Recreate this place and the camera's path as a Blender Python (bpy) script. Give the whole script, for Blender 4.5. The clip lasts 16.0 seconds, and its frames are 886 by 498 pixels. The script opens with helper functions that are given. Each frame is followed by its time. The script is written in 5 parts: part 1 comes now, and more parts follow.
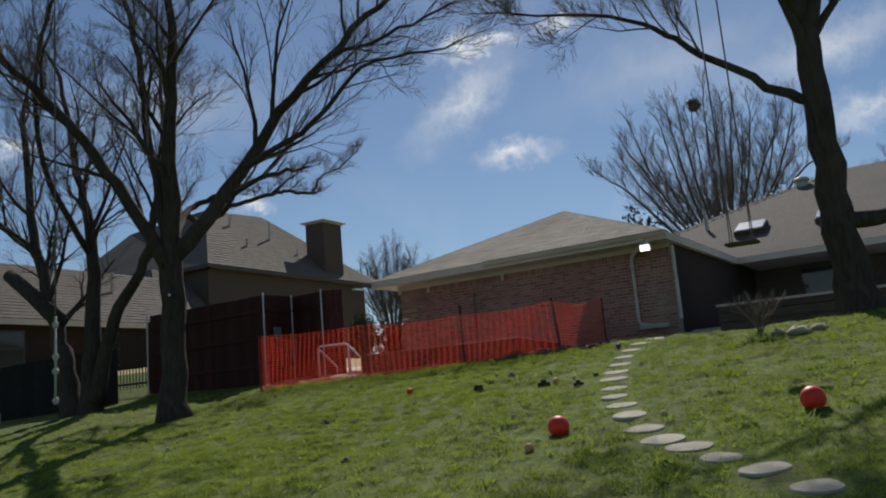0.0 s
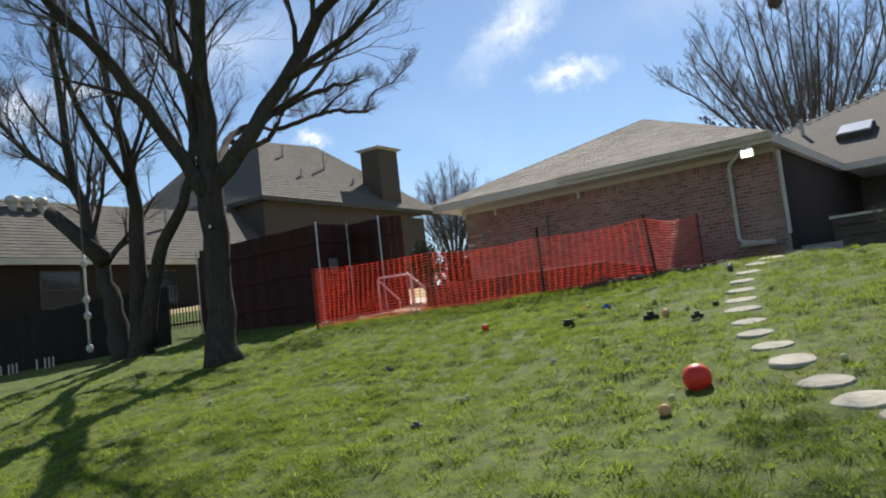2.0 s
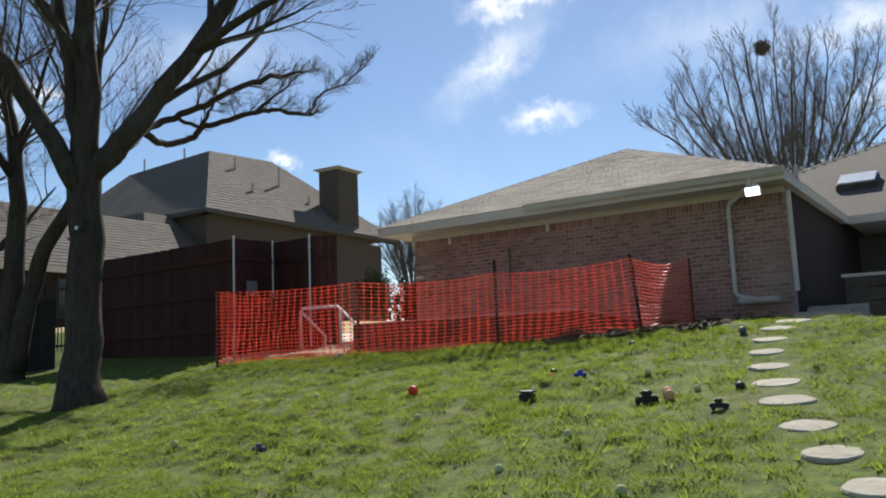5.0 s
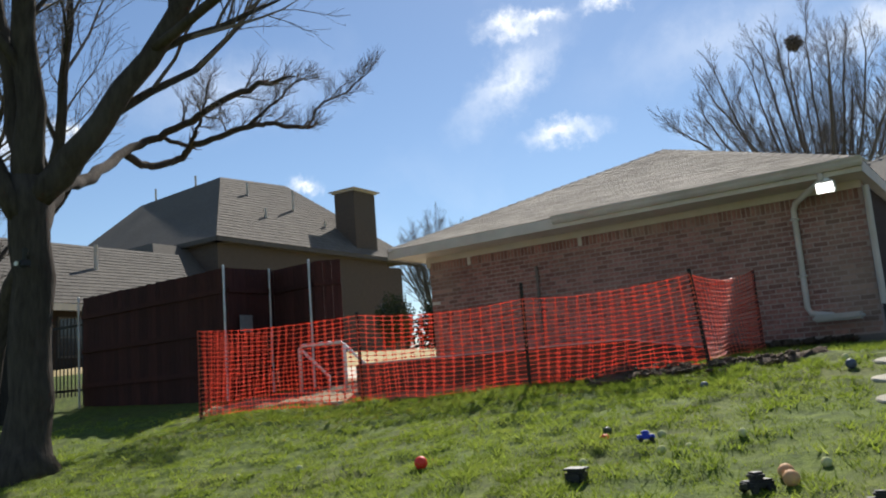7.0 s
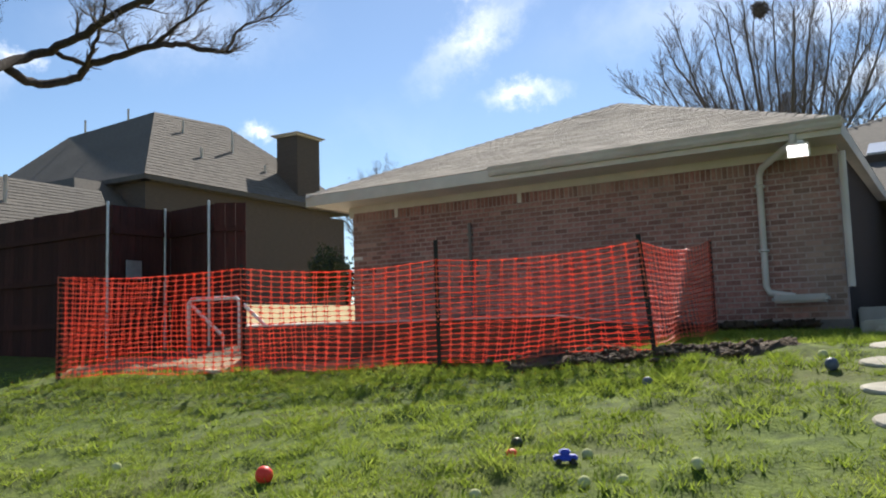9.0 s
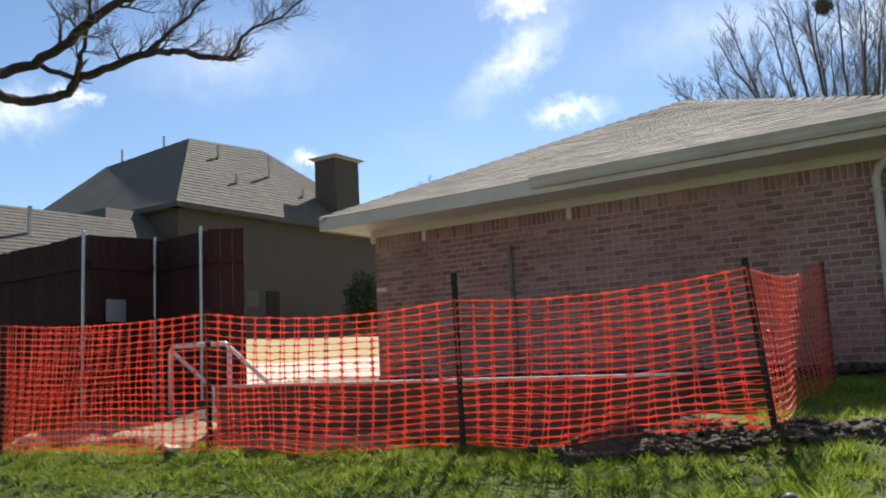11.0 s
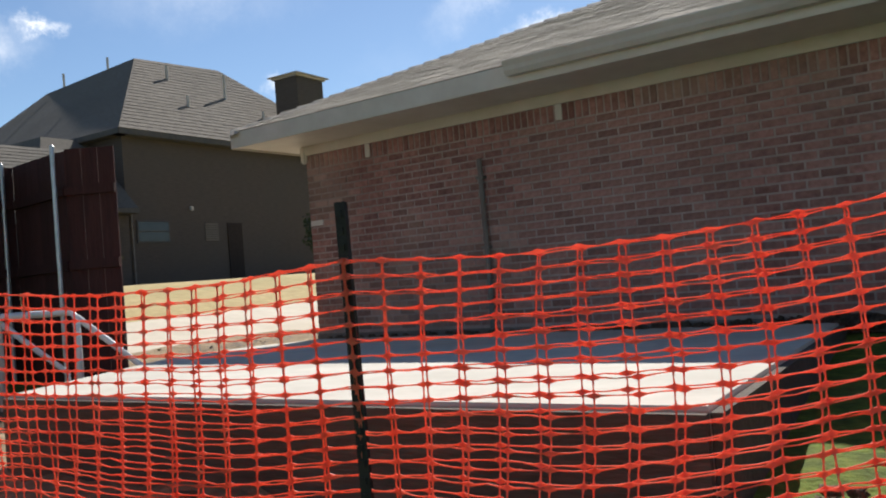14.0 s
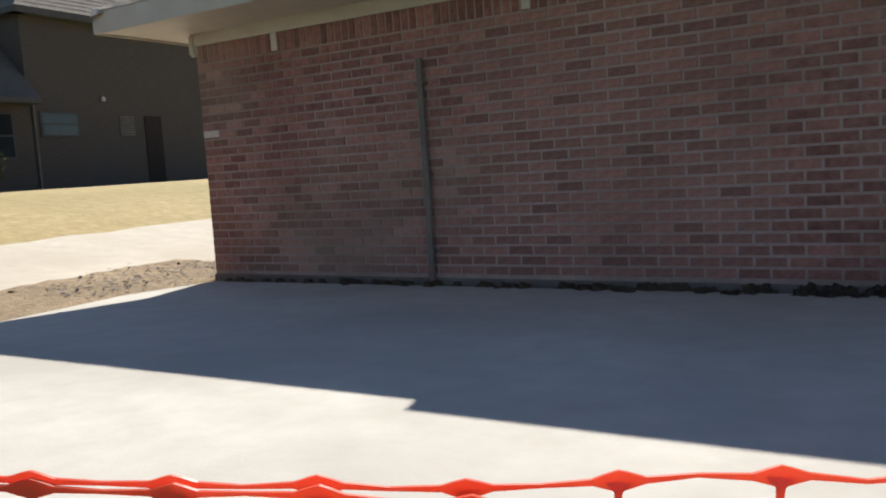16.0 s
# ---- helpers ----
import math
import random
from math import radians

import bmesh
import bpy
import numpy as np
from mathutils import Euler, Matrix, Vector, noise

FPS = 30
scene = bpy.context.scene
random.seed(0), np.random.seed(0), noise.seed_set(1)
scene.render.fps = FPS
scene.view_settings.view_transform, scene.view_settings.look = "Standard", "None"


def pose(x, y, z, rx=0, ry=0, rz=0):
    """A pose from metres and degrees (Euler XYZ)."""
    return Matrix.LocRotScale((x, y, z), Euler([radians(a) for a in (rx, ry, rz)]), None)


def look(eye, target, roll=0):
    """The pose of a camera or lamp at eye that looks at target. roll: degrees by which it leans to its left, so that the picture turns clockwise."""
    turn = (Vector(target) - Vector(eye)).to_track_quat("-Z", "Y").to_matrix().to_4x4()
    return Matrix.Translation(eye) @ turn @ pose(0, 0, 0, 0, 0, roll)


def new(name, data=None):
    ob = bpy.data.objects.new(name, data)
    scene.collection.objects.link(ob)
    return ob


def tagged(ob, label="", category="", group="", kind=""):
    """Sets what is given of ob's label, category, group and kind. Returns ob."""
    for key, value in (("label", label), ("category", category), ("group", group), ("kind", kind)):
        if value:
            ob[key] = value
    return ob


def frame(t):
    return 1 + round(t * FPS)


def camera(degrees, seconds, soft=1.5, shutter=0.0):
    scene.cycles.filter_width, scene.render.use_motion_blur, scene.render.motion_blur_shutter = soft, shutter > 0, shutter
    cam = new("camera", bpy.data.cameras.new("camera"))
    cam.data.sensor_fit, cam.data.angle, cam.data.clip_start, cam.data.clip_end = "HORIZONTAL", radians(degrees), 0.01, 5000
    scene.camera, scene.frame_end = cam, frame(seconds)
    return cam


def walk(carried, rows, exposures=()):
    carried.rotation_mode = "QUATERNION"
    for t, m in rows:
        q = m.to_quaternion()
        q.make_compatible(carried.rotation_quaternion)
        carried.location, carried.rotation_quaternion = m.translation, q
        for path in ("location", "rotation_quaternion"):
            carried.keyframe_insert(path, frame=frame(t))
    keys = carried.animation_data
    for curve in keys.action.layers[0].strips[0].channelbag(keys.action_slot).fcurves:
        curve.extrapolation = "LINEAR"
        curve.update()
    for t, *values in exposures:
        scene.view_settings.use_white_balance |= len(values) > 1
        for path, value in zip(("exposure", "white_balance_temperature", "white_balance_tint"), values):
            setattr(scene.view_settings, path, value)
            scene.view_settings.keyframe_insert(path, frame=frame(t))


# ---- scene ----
cam = camera(57.0, 16.0, soft=2.0)
PATH = [
    (0, (-0.144, -0.153, 1.592), (-1.101, 1.569, 1.936), -4.9),
    (0.5, (-0.438, 0.237, 1.644), (-1.473, 1.909, 2.006), -3.8),
    (1, (-0.742, 0.665, 1.677), (-1.791, 2.327, 2.047), -6.5),
    (1.5, (-1.09, 1.119, 1.714), (-2.234, 2.73, 2.022), -6.9),
    (2, (-1.382, 1.483, 1.767), (-2.485, 3.141, 1.949), -6.4),
    (2.5, (-1.635, 2.035, 1.793), (-2.739, 3.691, 1.986), -5.9),
    (3, (-1.815, 2.25, 1.833), (-2.88, 3.932, 2.023), -3.5),
    (3.5, (-2.045, 2.782, 1.875), (-3.008, 4.527, 2.045), -3.8),
    (3.7, (-2.12, 3.013, 1.88), (-3.107, 4.736, 2.121), -4.4),
    (5.8, (-3.056, 4.899, 2.133), (-4.076, 6.598, 2.403), -0.9),
    (6, (-3.145, 5.093, 2.166), (-4.142, 6.801, 2.463), -1.1),
    (6.5, (-3.38, 5.619, 2.229), (-4.395, 7.315, 2.532), -3.6),
    (7, (-3.612, 5.977, 2.285), (-4.674, 7.643, 2.591), -4.5),
    (7.5, (-3.762, 6.409, 2.281), (-4.812, 8.086, 2.569), -5.3),
    (8, (-3.858, 6.828, 2.364), (-4.909, 8.511, 2.615), -3.9),
    (8.5, (-4.002, 7.261, 2.453), (-5.006, 8.98, 2.641), -2.0),
    (9, (-4.089, 7.618, 2.435), (-5.063, 9.354, 2.628), -1.7),
    (9.2, (-4.244, 7.928, 2.47), (-5.268, 9.63, 2.706), -1.4),
    (11.3, (-5.004, 9.787, 2.732), (-6.083, 11.452, 2.979), -3.0),
    (11.5, (-5.055, 10.002, 2.734), (-6.129, 11.674, 2.965), -3.9),
    (12, (-5.239, 10.448, 2.791), (-6.377, 12.083, 2.974), -3.6),
    (12.5, (-5.515, 10.822, 2.896), (-6.61, 12.487, 3.067), -1.9),
    (13, (-5.702, 11.254, 2.876), (-6.765, 12.939, 3.052), -5.6),
    (13.5, (-5.946, 11.626, 2.909), (-7.035, 13.299, 3.027), -4.6),
    (14, (-6.156, 12.009, 2.984), (-7.207, 13.709, 3.044), -4.7),
    (14.5, (-6.318, 12.451, 3.059), (-7.454, 14.096, 3.136), -5.4),
    (15, (-6.616, 12.903, 3.143), (-7.671, 14.6, 3.22), -3.5),
    (15.5, (-6.818, 13.277, 3.171), (-7.805, 15.016, 3.23), -4.0),
    (15.7, (-6.885, 13.437, 3.232), (-7.855, 15.186, 3.223), -3.8),
    (16, (-7.013, 13.614, 3.277), (-7.946, 15.371, 3.073), -3.6),
]
walk(cam, [(t, look(eye, target, roll)) for t, eye, target, roll in PATH],
     ((0, -0.3), (0.5, 0.15), (1.0, 0.1), (1.5, 0.35), (2.0, 0.48), (3.5, 0.64), (5.8, 0.38), (7.0, 0.43), (8.0, 0.6), (8.5, 0.52), (9.0, 0.68), (12.0, 0.68), (13.5, 0.62), (14.0, 0.45), (15.0, 0.42), (16.0, 0.55)))

# world, sun, exposure
SUN_FROM = Vector((-0.35, 0.937, 0.0)).normalized()
SUN_ELEV = radians(41.5)
SUN_VEC = (SUN_FROM * math.cos(SUN_ELEV) + Vector((0, 0, math.sin(SUN_ELEV))))

world = bpy.data.worlds.new("sky")
scene.world = world
world.use_nodes = True
wn, wl = world.node_tree.nodes, world.node_tree.links
wn.clear()
w_out, w_bg, w_sky = wn.new("ShaderNodeOutputWorld"), wn.new("ShaderNodeBackground"), wn.new("ShaderNodeTexSky")
w_sky.sky_type, w_sky.sun_disc = "NISHITA", False
w_sky.sun_elevation, w_sky.sun_rotation = SUN_ELEV, math.atan2(SUN_FROM.x, SUN_FROM.y)
w_sky.air_density, w_sky.dust_density, w_sky.ozone_density = 1.0, 0.12, 3.8
w_bg.inputs["Strength"].default_value = 0.08
# thin wind-drawn cirrus in the sky itself
w_co, w_map = wn.new("ShaderNodeTexCoord"), wn.new("ShaderNodeMapping")
w_map.inputs["Rotation"].default_value = (0.3, 0.5, 0.9)
w_map.inputs["Scale"].default_value = (2.2, 6.5, 4.0)
w_n1, w_n2 = wn.new("ShaderNodeTexNoise"), wn.new("ShaderNodeTexNoise")
w_n1.inputs["Scale"].default_value, w_n1.inputs["Detail"].default_value, w_n1.inputs["Roughness"].default_value = 1.5, 9, 0.62
w_n1.inputs["Distortion"].default_value = 0.5
w_n2.inputs["Scale"].default_value, w_n2.inputs["Detail"].default_value = 2.6, 3
w_r1, w_r2 = wn.new("ShaderNodeMapRange"), wn.new("ShaderNodeMapRange")
for r, a, b in ((w_r1, 0.46, 0.70), (w_r2, 0.46, 0.62)):
    r.inputs["From Min"].default_value, r.inputs["From Max"].default_value = a, b
w_mul, w_mix = wn.new("ShaderNodeMath"), wn.new("ShaderNodeMix")
w_mul.operation = "MULTIPLY"
w_mix.data_type = "RGBA"
w_mix.inputs["B"].default_value = (11.5, 11.8, 12.2, 1)
wl.new(w_co.outputs["Generated"], w_map.inputs["Vector"])
wl.new(w_map.outputs["Vector"], w_n1.inputs["Vector"])
wl.new(w_co.outputs["Generated"], w_n2.inputs["Vector"])
wl.new(w_n1.outputs["Fac"], w_r1.inputs["Value"])
wl.new(w_n2.outputs["Fac"], w_r2.inputs["Value"])
wl.new(w_r1.outputs["Result"], w_mul.inputs[0])
wl.new(w_r2.outputs["Result"], w_mul.inputs[1])
w_thin = wn.new("ShaderNodeMath")
w_thin.operation = "MULTIPLY"
w_thin.inputs[1].default_value = 0.16
wl.new(w_mul.outputs["Value"], w_thin.inputs[0])
# single wisps: a direction, a second one towards which the wisp is drawn out, half length, half width, thickness
WISPS = [((-0.381, 0.882, 0.278), (-0.353, 0.893, 0.280), 0.070, 0.026, 1.5), ((-0.419, 0.840, 0.345), (-0.376, 0.847, 0.375), 0.130, 0.040, 0.9),
         ((-0.410, 0.820, 0.400), (-0.368, 0.837, 0.404), 0.055, 0.028, 1.3), ((-0.368, 0.837, 0.404), (-0.330, 0.850, 0.409), 0.045, 0.018, 1.3),
         ((-0.296, 0.861, 0.413), (-0.250, 0.875, 0.416), 0.045, 0.018, 1.2), ((-0.650, 0.722, 0.237), (-0.620, 0.745, 0.243), 0.036, 0.017, 1.4),
         ((-0.187, 0.915, 0.350), (-0.105, 0.926, 0.363), 0.240, 0.055, 0.32), ((-0.03, 0.943, 0.331), (0.05, 0.940, 0.345), 0.170, 0.045, 0.8),
         ((-0.003, 0.965, 0.262), (0.05, 0.960, 0.275), 0.120, 0.030, 0.8), ((-0.801, 0.519, 0.297), (-0.785, 0.540, 0.300), 0.030, 0.016, 1.2),
         ((-0.839, 0.469, 0.276), (-0.820, 0.500, 0.280), 0.080, 0.045, 0.8), ((-0.689, 0.637, 0.346), (-0.630, 0.690, 0.350), 0.200, 0.070, 0.4)]
w_warp, w_sub, w_add, w_amp = (wn.new("ShaderNode" + k) for k in ("TexNoise", "VectorMath", "VectorMath", "VectorMath"))
w_warp.inputs["Scale"].default_value, w_warp.inputs["Detail"].default_value, w_warp.inputs["Roughness"].default_value = 26, 7, 0.68
w_sub.operation, w_amp.operation, w_add.operation = "SUBTRACT", "SCALE", "ADD"
w_sub.inputs[1].default_value, w_amp.inputs["Scale"].default_value = (0.5, 0.5, 0.5), 0.075
wl.new(w_co.outputs["Generated"], w_warp.inputs["Vector"])
wl.new(w_warp.outputs["Color"], w_sub.inputs[0])
wl.new(w_sub.outputs["Vector"], w_amp.inputs[0])
wl.new(w_co.outputs["Generated"], w_add.inputs[0])
wl.new(w_amp.outputs["Vector"], w_add.inputs[1])
cover = w_thin.outputs["Value"]
for at, to, half_length, half_width, thick in WISPS:
    at = Vector(at).normalized()
    along = (Vector(to) - at * at.dot(Vector(to))).normalized()
    turn = Matrix((along, at.cross(along), at)).transposed().to_euler()
    w_m, w_g, w_p, w_s = wn.new("ShaderNodeMapping"), wn.new("ShaderNodeTexGradient"), wn.new("ShaderNodeMath"), wn.new("ShaderNodeMath")
    w_m.vector_type, w_g.gradient_type, w_p.operation, w_s.operation = "TEXTURE", "SPHERICAL", "MULTIPLY", "MULTIPLY_ADD"
    w_m.inputs["Location"].default_value, w_m.inputs["Rotation"].default_value = at, turn
    w_m.inputs["Scale"].default_value = (half_length, half_width, 0.5)
    w_s.inputs[1].default_value = thick * 0.75
    wl.new(w_add.outputs["Vector"], w_m.inputs["Vector"])
    wl.new(w_m.outputs["Vector"], w_g.inputs["Vector"])
    wl.new(w_g.outputs["Fac"], w_p.inputs[0])
    wl.new(w_g.outputs["Fac"], w_p.inputs[1])
    wl.new(w_p.outputs["Value"], w_s.inputs[0])
    wl.new(cover, w_s.inputs[2])
    cover = w_s.outputs["Value"]
w_cap = wn.new("ShaderNodeClamp")
wl.new(cover, w_cap.inputs["Value"])
wl.new(w_cap.outputs["Result"], w_mix.inputs["Factor"])
wl.new(w_sky.outputs["Color"], w_mix.inputs["A"])
wl.new(w_mix.outputs["Result"], w_bg.inputs["Color"])
wl.new(w_bg.outputs["Background"], w_out.inputs["Surface"])

sun = new("sun", bpy.data.lights.new("sun", "SUN"))
sun.data.energy, sun.data.angle, sun.data.color = 5.0, radians(0.55), (1.0, 0.95, 0.87)
sun.matrix_world = look(SUN_VEC * 60, (0, 0, 0))


# materials
def material(name, colors, scale=8.0, rough=0.8, metal=0.0, bump=0.3, bump_scale=None, detail=6.0, dist=0.02,
             big=None, big_scale=0.6, big_amount=0.5, vary=0.0, stretch=(1, 1, 1), spec=0.3, sheer=0.0, coords="Object"):
    """Noise between the colours, a larger stain noise over it, a fine relief, and a change from piece to piece."""
    m = bpy.data.materials.new(name)
    m.use_nodes = True
    n, l = m.node_tree.nodes, m.node_tree.links
    b = n["Principled BSDF"]
    co, mp = n.new("ShaderNodeTexCoord"), n.new("ShaderNodeMapping")
    mp.inputs["Scale"].default_value = stretch
    l.new(co.outputs[coords], mp.inputs["Vector"])
    tx, rp = n.new("ShaderNodeTexNoise"), n.new("ShaderNodeValToRGB")
    tx.inputs["Scale"].default_value, tx.inputs["Detail"].default_value, tx.inputs["Roughness"].default_value = scale, detail, 0.62
    l.new(mp.outputs["Vector"], tx.inputs["Vector"])
    l.new(tx.outputs["Fac"], rp.inputs["Fac"])
    e = rp.color_ramp.elements
    e[0].position, e[1].position = 0.3, 0.7
    e[0].color, e[1].color = (*colors[0], 1), (*colors[-1], 1)
    for i, c in enumerate(colors[1:-1]):
        e.new(0.3 + 0.4 * (i + 1) / (len(colors) - 1)).color = (*c, 1)
    out = rp.outputs["Color"]
    if big:
        t2, r2, mx = n.new("ShaderNodeTexNoise"), n.new("ShaderNodeMapRange"), n.new("ShaderNodeMix")
        t2.inputs["Scale"].default_value, t2.inputs["Detail"].default_value = big_scale, 5
        r2.inputs["From Min"].default_value, r2.inputs["From Max"].default_value = 0.42, 0.68
        r2.inputs["To Max"].default_value = big_amount
        l.new(co.outputs[coords], t2.inputs["Vector"])
        l.new(t2.outputs["Fac"], r2.inputs["Value"])
        mx.data_type = "RGBA"
        mx.inputs["B"].default_value = (*big, 1)
        l.new(r2.outputs["Result"], mx.inputs["Factor"])
        l.new(out, mx.inputs["A"])
        out = mx.outputs["Result"]
    if vary:
        ob, geo, ad, fr, hs, vr = (n.new("ShaderNode" + k) for k in ("ObjectInfo", "NewGeometry", "Math", "Math", "HueSaturation", "MapRange"))
        ad.operation, fr.operation = "ADD", "FRACT"
        l.new(ob.outputs["Random"], ad.inputs[0])
        l.new(geo.outputs["Random Per Island"], ad.inputs[1])
        l.new(ad.outputs["Value"], fr.inputs[0])
        vr.inputs["To Min"].default_value, vr.inputs["To Max"].default_value = 1 - vary, 1 + vary
        l.new(fr.outputs["Value"], vr.inputs["Value"])
        l.new(vr.outputs["Result"], hs.inputs["Value"])
        l.new(out, hs.inputs["Color"])
        out = hs.outputs["Color"]
    l.new(out, b.inputs["Base Color"])
    b.inputs["Roughness"].default_value, b.inputs["Metallic"].default_value = rough, metal
    b.inputs["Specular IOR Level"].default_value = spec
    if bump:
        bt, bp = n.new("ShaderNodeTexNoise"), n.new("ShaderNodeBump")
        bt.inputs["Scale"].default_value, bt.inputs["Detail"].default_value = bump_scale or scale * 3, 8
        bp.inputs["Strength"].default_value, bp.inputs["Distance"].default_value = bump, dist
        l.new(mp.outputs["Vector"], bt.inputs["Vector"])
        l.new(bt.outputs["Fac"], bp.inputs["Height"])
        l.new(bp.outputs["Normal"], b.inputs["Normal"])
    if sheer:
        tr, ms = n.new("ShaderNodeBsdfTranslucent"), n.new("ShaderNodeMixShader")
        ms.inputs["Fac"].default_value = sheer
        l.new(out, tr.inputs["Color"])
        l.new(b.outputs["BSDF"], ms.inputs[1])
        l.new(tr.outputs["BSDF"], ms.inputs[2])
        l.new(ms.outputs["Shader"], n["Material Output"].inputs["Surface"])
    return m


M_TURF = material("turf", [(0.036, 0.056, 0.007), (0.085, 0.125, 0.012), (0.15, 0.198, 0.020)], 9, 0.95, bump=0.45, dist=0.04, bump_scale=38,
                  big=(0.12, 0.10, 0.04), big_scale=0.7, big_amount=0.35)
M_BLADE = material("grass_blade", [(0.145, 0.198, 0.021), (0.245, 0.318, 0.040), (0.34, 0.40, 0.076)], 2.6, 0.6, bump=0, vary=0.3, sheer=0.5, spec=0.25)
M_STRAW = material("dry_lawn", [(0.36, 0.27, 0.12), (0.50, 0.39, 0.19)], 6, 0.95, bump=0.6, big=(0.25, 0.22, 0.08), big_scale=0.3, big_amount=0.4)
M_SOIL = material("soil", [(0.055, 0.04, 0.029), (0.14, 0.10, 0.068)], 14, 0.95, bump=1.0, dist=0.06, big=(0.20, 0.15, 0.09), big_scale=1.2)
M_SAND = material("sandy_soil", [(0.24, 0.17, 0.10), (0.42, 0.32, 0.20)], 9, 0.95, bump=0.8, dist=0.04, big=(0.12, 0.09, 0.05), big_scale=1.0)
M_CONC = material("concrete", [(0.47, 0.44, 0.385), (0.56, 0.53, 0.47)], 5, 0.85, bump=0.15, bump_scale=90, dist=0.006, big=(0.38, 0.355, 0.31), big_scale=0.9, big_amount=0.6)
M_DRIVE = material("drive_concrete", [(0.50, 0.44, 0.35), (0.60, 0.54, 0.44)], 4, 0.9, bump=0.2, bump_scale=60, dist=0.008, big=(0.42, 0.36, 0.27), big_scale=0.5, big_amount=0.6)
M_STONE = material("stepping_stone", [(0.34, 0.31, 0.24), (0.50, 0.46, 0.37)], 7, 0.9, bump=0.6, dist=0.015, big=(0.28, 0.26, 0.19), big_scale=2.5, vary=0.12)
M_BRICK = material("brick", [(0.215, 0.103, 0.084), (0.295, 0.143, 0.117), (0.375, 0.192, 0.158)], 18, 0.9, bump=0.6, bump_scale=120, dist=0.006,
                   big=(0.34, 0.26, 0.20), big_scale=0.7, big_amount=0.7, vary=0.28)
# brick set near black: the walls' deep shade is put into the colour
M_BRICK_SHADE = material("brick_shade", [(0.030, 0.022, 0.018), (0.05, 0.036, 0.028)], 10, 0.9, bump=0.3, big=(0.025, 0.02, 0.017), big_scale=0.4)
M_MORTAR = material("mortar", [(0.36, 0.272, 0.238), (0.47, 0.365, 0.315)], 25, 0.95, bump=0.5, dist=0.005, big=(0.22, 0.17, 0.14), big_scale=0.8, big_amount=0.8)
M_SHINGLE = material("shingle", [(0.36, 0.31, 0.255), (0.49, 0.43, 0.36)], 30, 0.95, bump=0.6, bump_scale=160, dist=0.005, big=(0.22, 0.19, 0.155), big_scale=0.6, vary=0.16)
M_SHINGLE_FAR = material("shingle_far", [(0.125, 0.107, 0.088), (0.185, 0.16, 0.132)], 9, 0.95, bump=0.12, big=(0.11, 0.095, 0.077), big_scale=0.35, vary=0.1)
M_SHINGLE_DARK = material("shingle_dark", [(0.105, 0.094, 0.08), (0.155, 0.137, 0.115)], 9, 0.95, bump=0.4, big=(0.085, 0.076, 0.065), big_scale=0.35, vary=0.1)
M_TRIM = material("painted_trim", [(0.56, 0.52, 0.455), (0.65, 0.61, 0.54)], 4, 0.55, bump=0.08, big=(0.50, 0.46, 0.38), big_scale=1.5, big_amount=0.4)
M_GUTTER = material("gutter_paint", [(0.48, 0.44, 0.385), (0.57, 0.53, 0.465)], 5, 0.45, bump=0.05, big=(0.34, 0.30, 0.24), big_scale=1.5)
M_PIPE = material("downspout_paint", [(0.55, 0.51, 0.46), (0.66, 0.62, 0.56)], 6, 0.5, bump=0.05, big=(0.4, 0.36, 0.3), big_scale=3)
M_FENCE = material("stained_fence", [(0.040, 0.013, 0.012), (0.070, 0.022, 0.018)], 3, 0.8, bump=0.4, stretch=(8, 8, 1), big=(0.03, 0.012, 0.012), big_scale=0.8, vary=0.22)
M_GALV = material("galvanised_steel", [(0.42, 0.43, 0.44), (0.56, 0.57, 0.58)], 12, 0.42, metal=0.85, bump=0.05)
M_ORANGE = material("orange_plastic", [(0.88, 0.19, 0.105), (0.95, 0.29, 0.18)], 5, 0.3, bump=0.0, sheer=0.6, spec=0.6)
M_POST = material("post_steel", [(0.018, 0.019, 0.018), (0.05, 0.045, 0.04)], 25, 0.65, metal=0.3, bump=0.3, dist=0.003)
M_BARK = material("bark", [(0.036, 0.030, 0.026), (0.085, 0.071, 0.060)], 6, 1.0, bump=0.7, dist=0.025, bump_scale=14, stretch=(2.5, 2.5, 0.5), big=(0.10, 0.086, 0.073), big_scale=1.0, spec=0.1)
M_TWIG = material("twig", [(0.13, 0.106, 0.09), (0.21, 0.172, 0.145)], 3, 0.9, bump=0, vary=0.2)
M_TWIG_FAR = material("twig_far", [(0.13, 0.108, 0.095), (0.19, 0.16, 0.14)], 2, 0.9, bump=0, vary=0.2)
M_LEAF = material("dark_leaf", [(0.022, 0.034, 0.014), (0.05, 0.07, 0.026)], 6, 0.45, bump=0, vary=0.35)
M_ROPE = material("rope", [(0.10, 0.09, 0.075), (0.20, 0.18, 0.15)], 60, 0.9, bump=0.5)
M_ROPE_WHITE = material("pale_rope", [(0.45, 0.43, 0.39), (0.62, 0.60, 0.55)], 50, 0.9, bump=0.5)
M_RED = material("red_rubber", [(0.76, 0.042, 0.026), (0.84, 0.058, 0.034)], 9, 0.5, bump=0.25, bump_scale=180, dist=0.003, big=(0.64, 0.04, 0.026), big_scale=6, big_amount=0.4)
M_BLACK = material("black_plastic", [(0.012, 0.013, 0.014), (0.03, 0.03, 0.032)], 8, 0.5, bump=0.1)
M_BLUE = material("blue_plastic", [(0.015, 0.04, 0.42), (0.02, 0.06, 0.52)], 8, 0.45, bump=0.1)
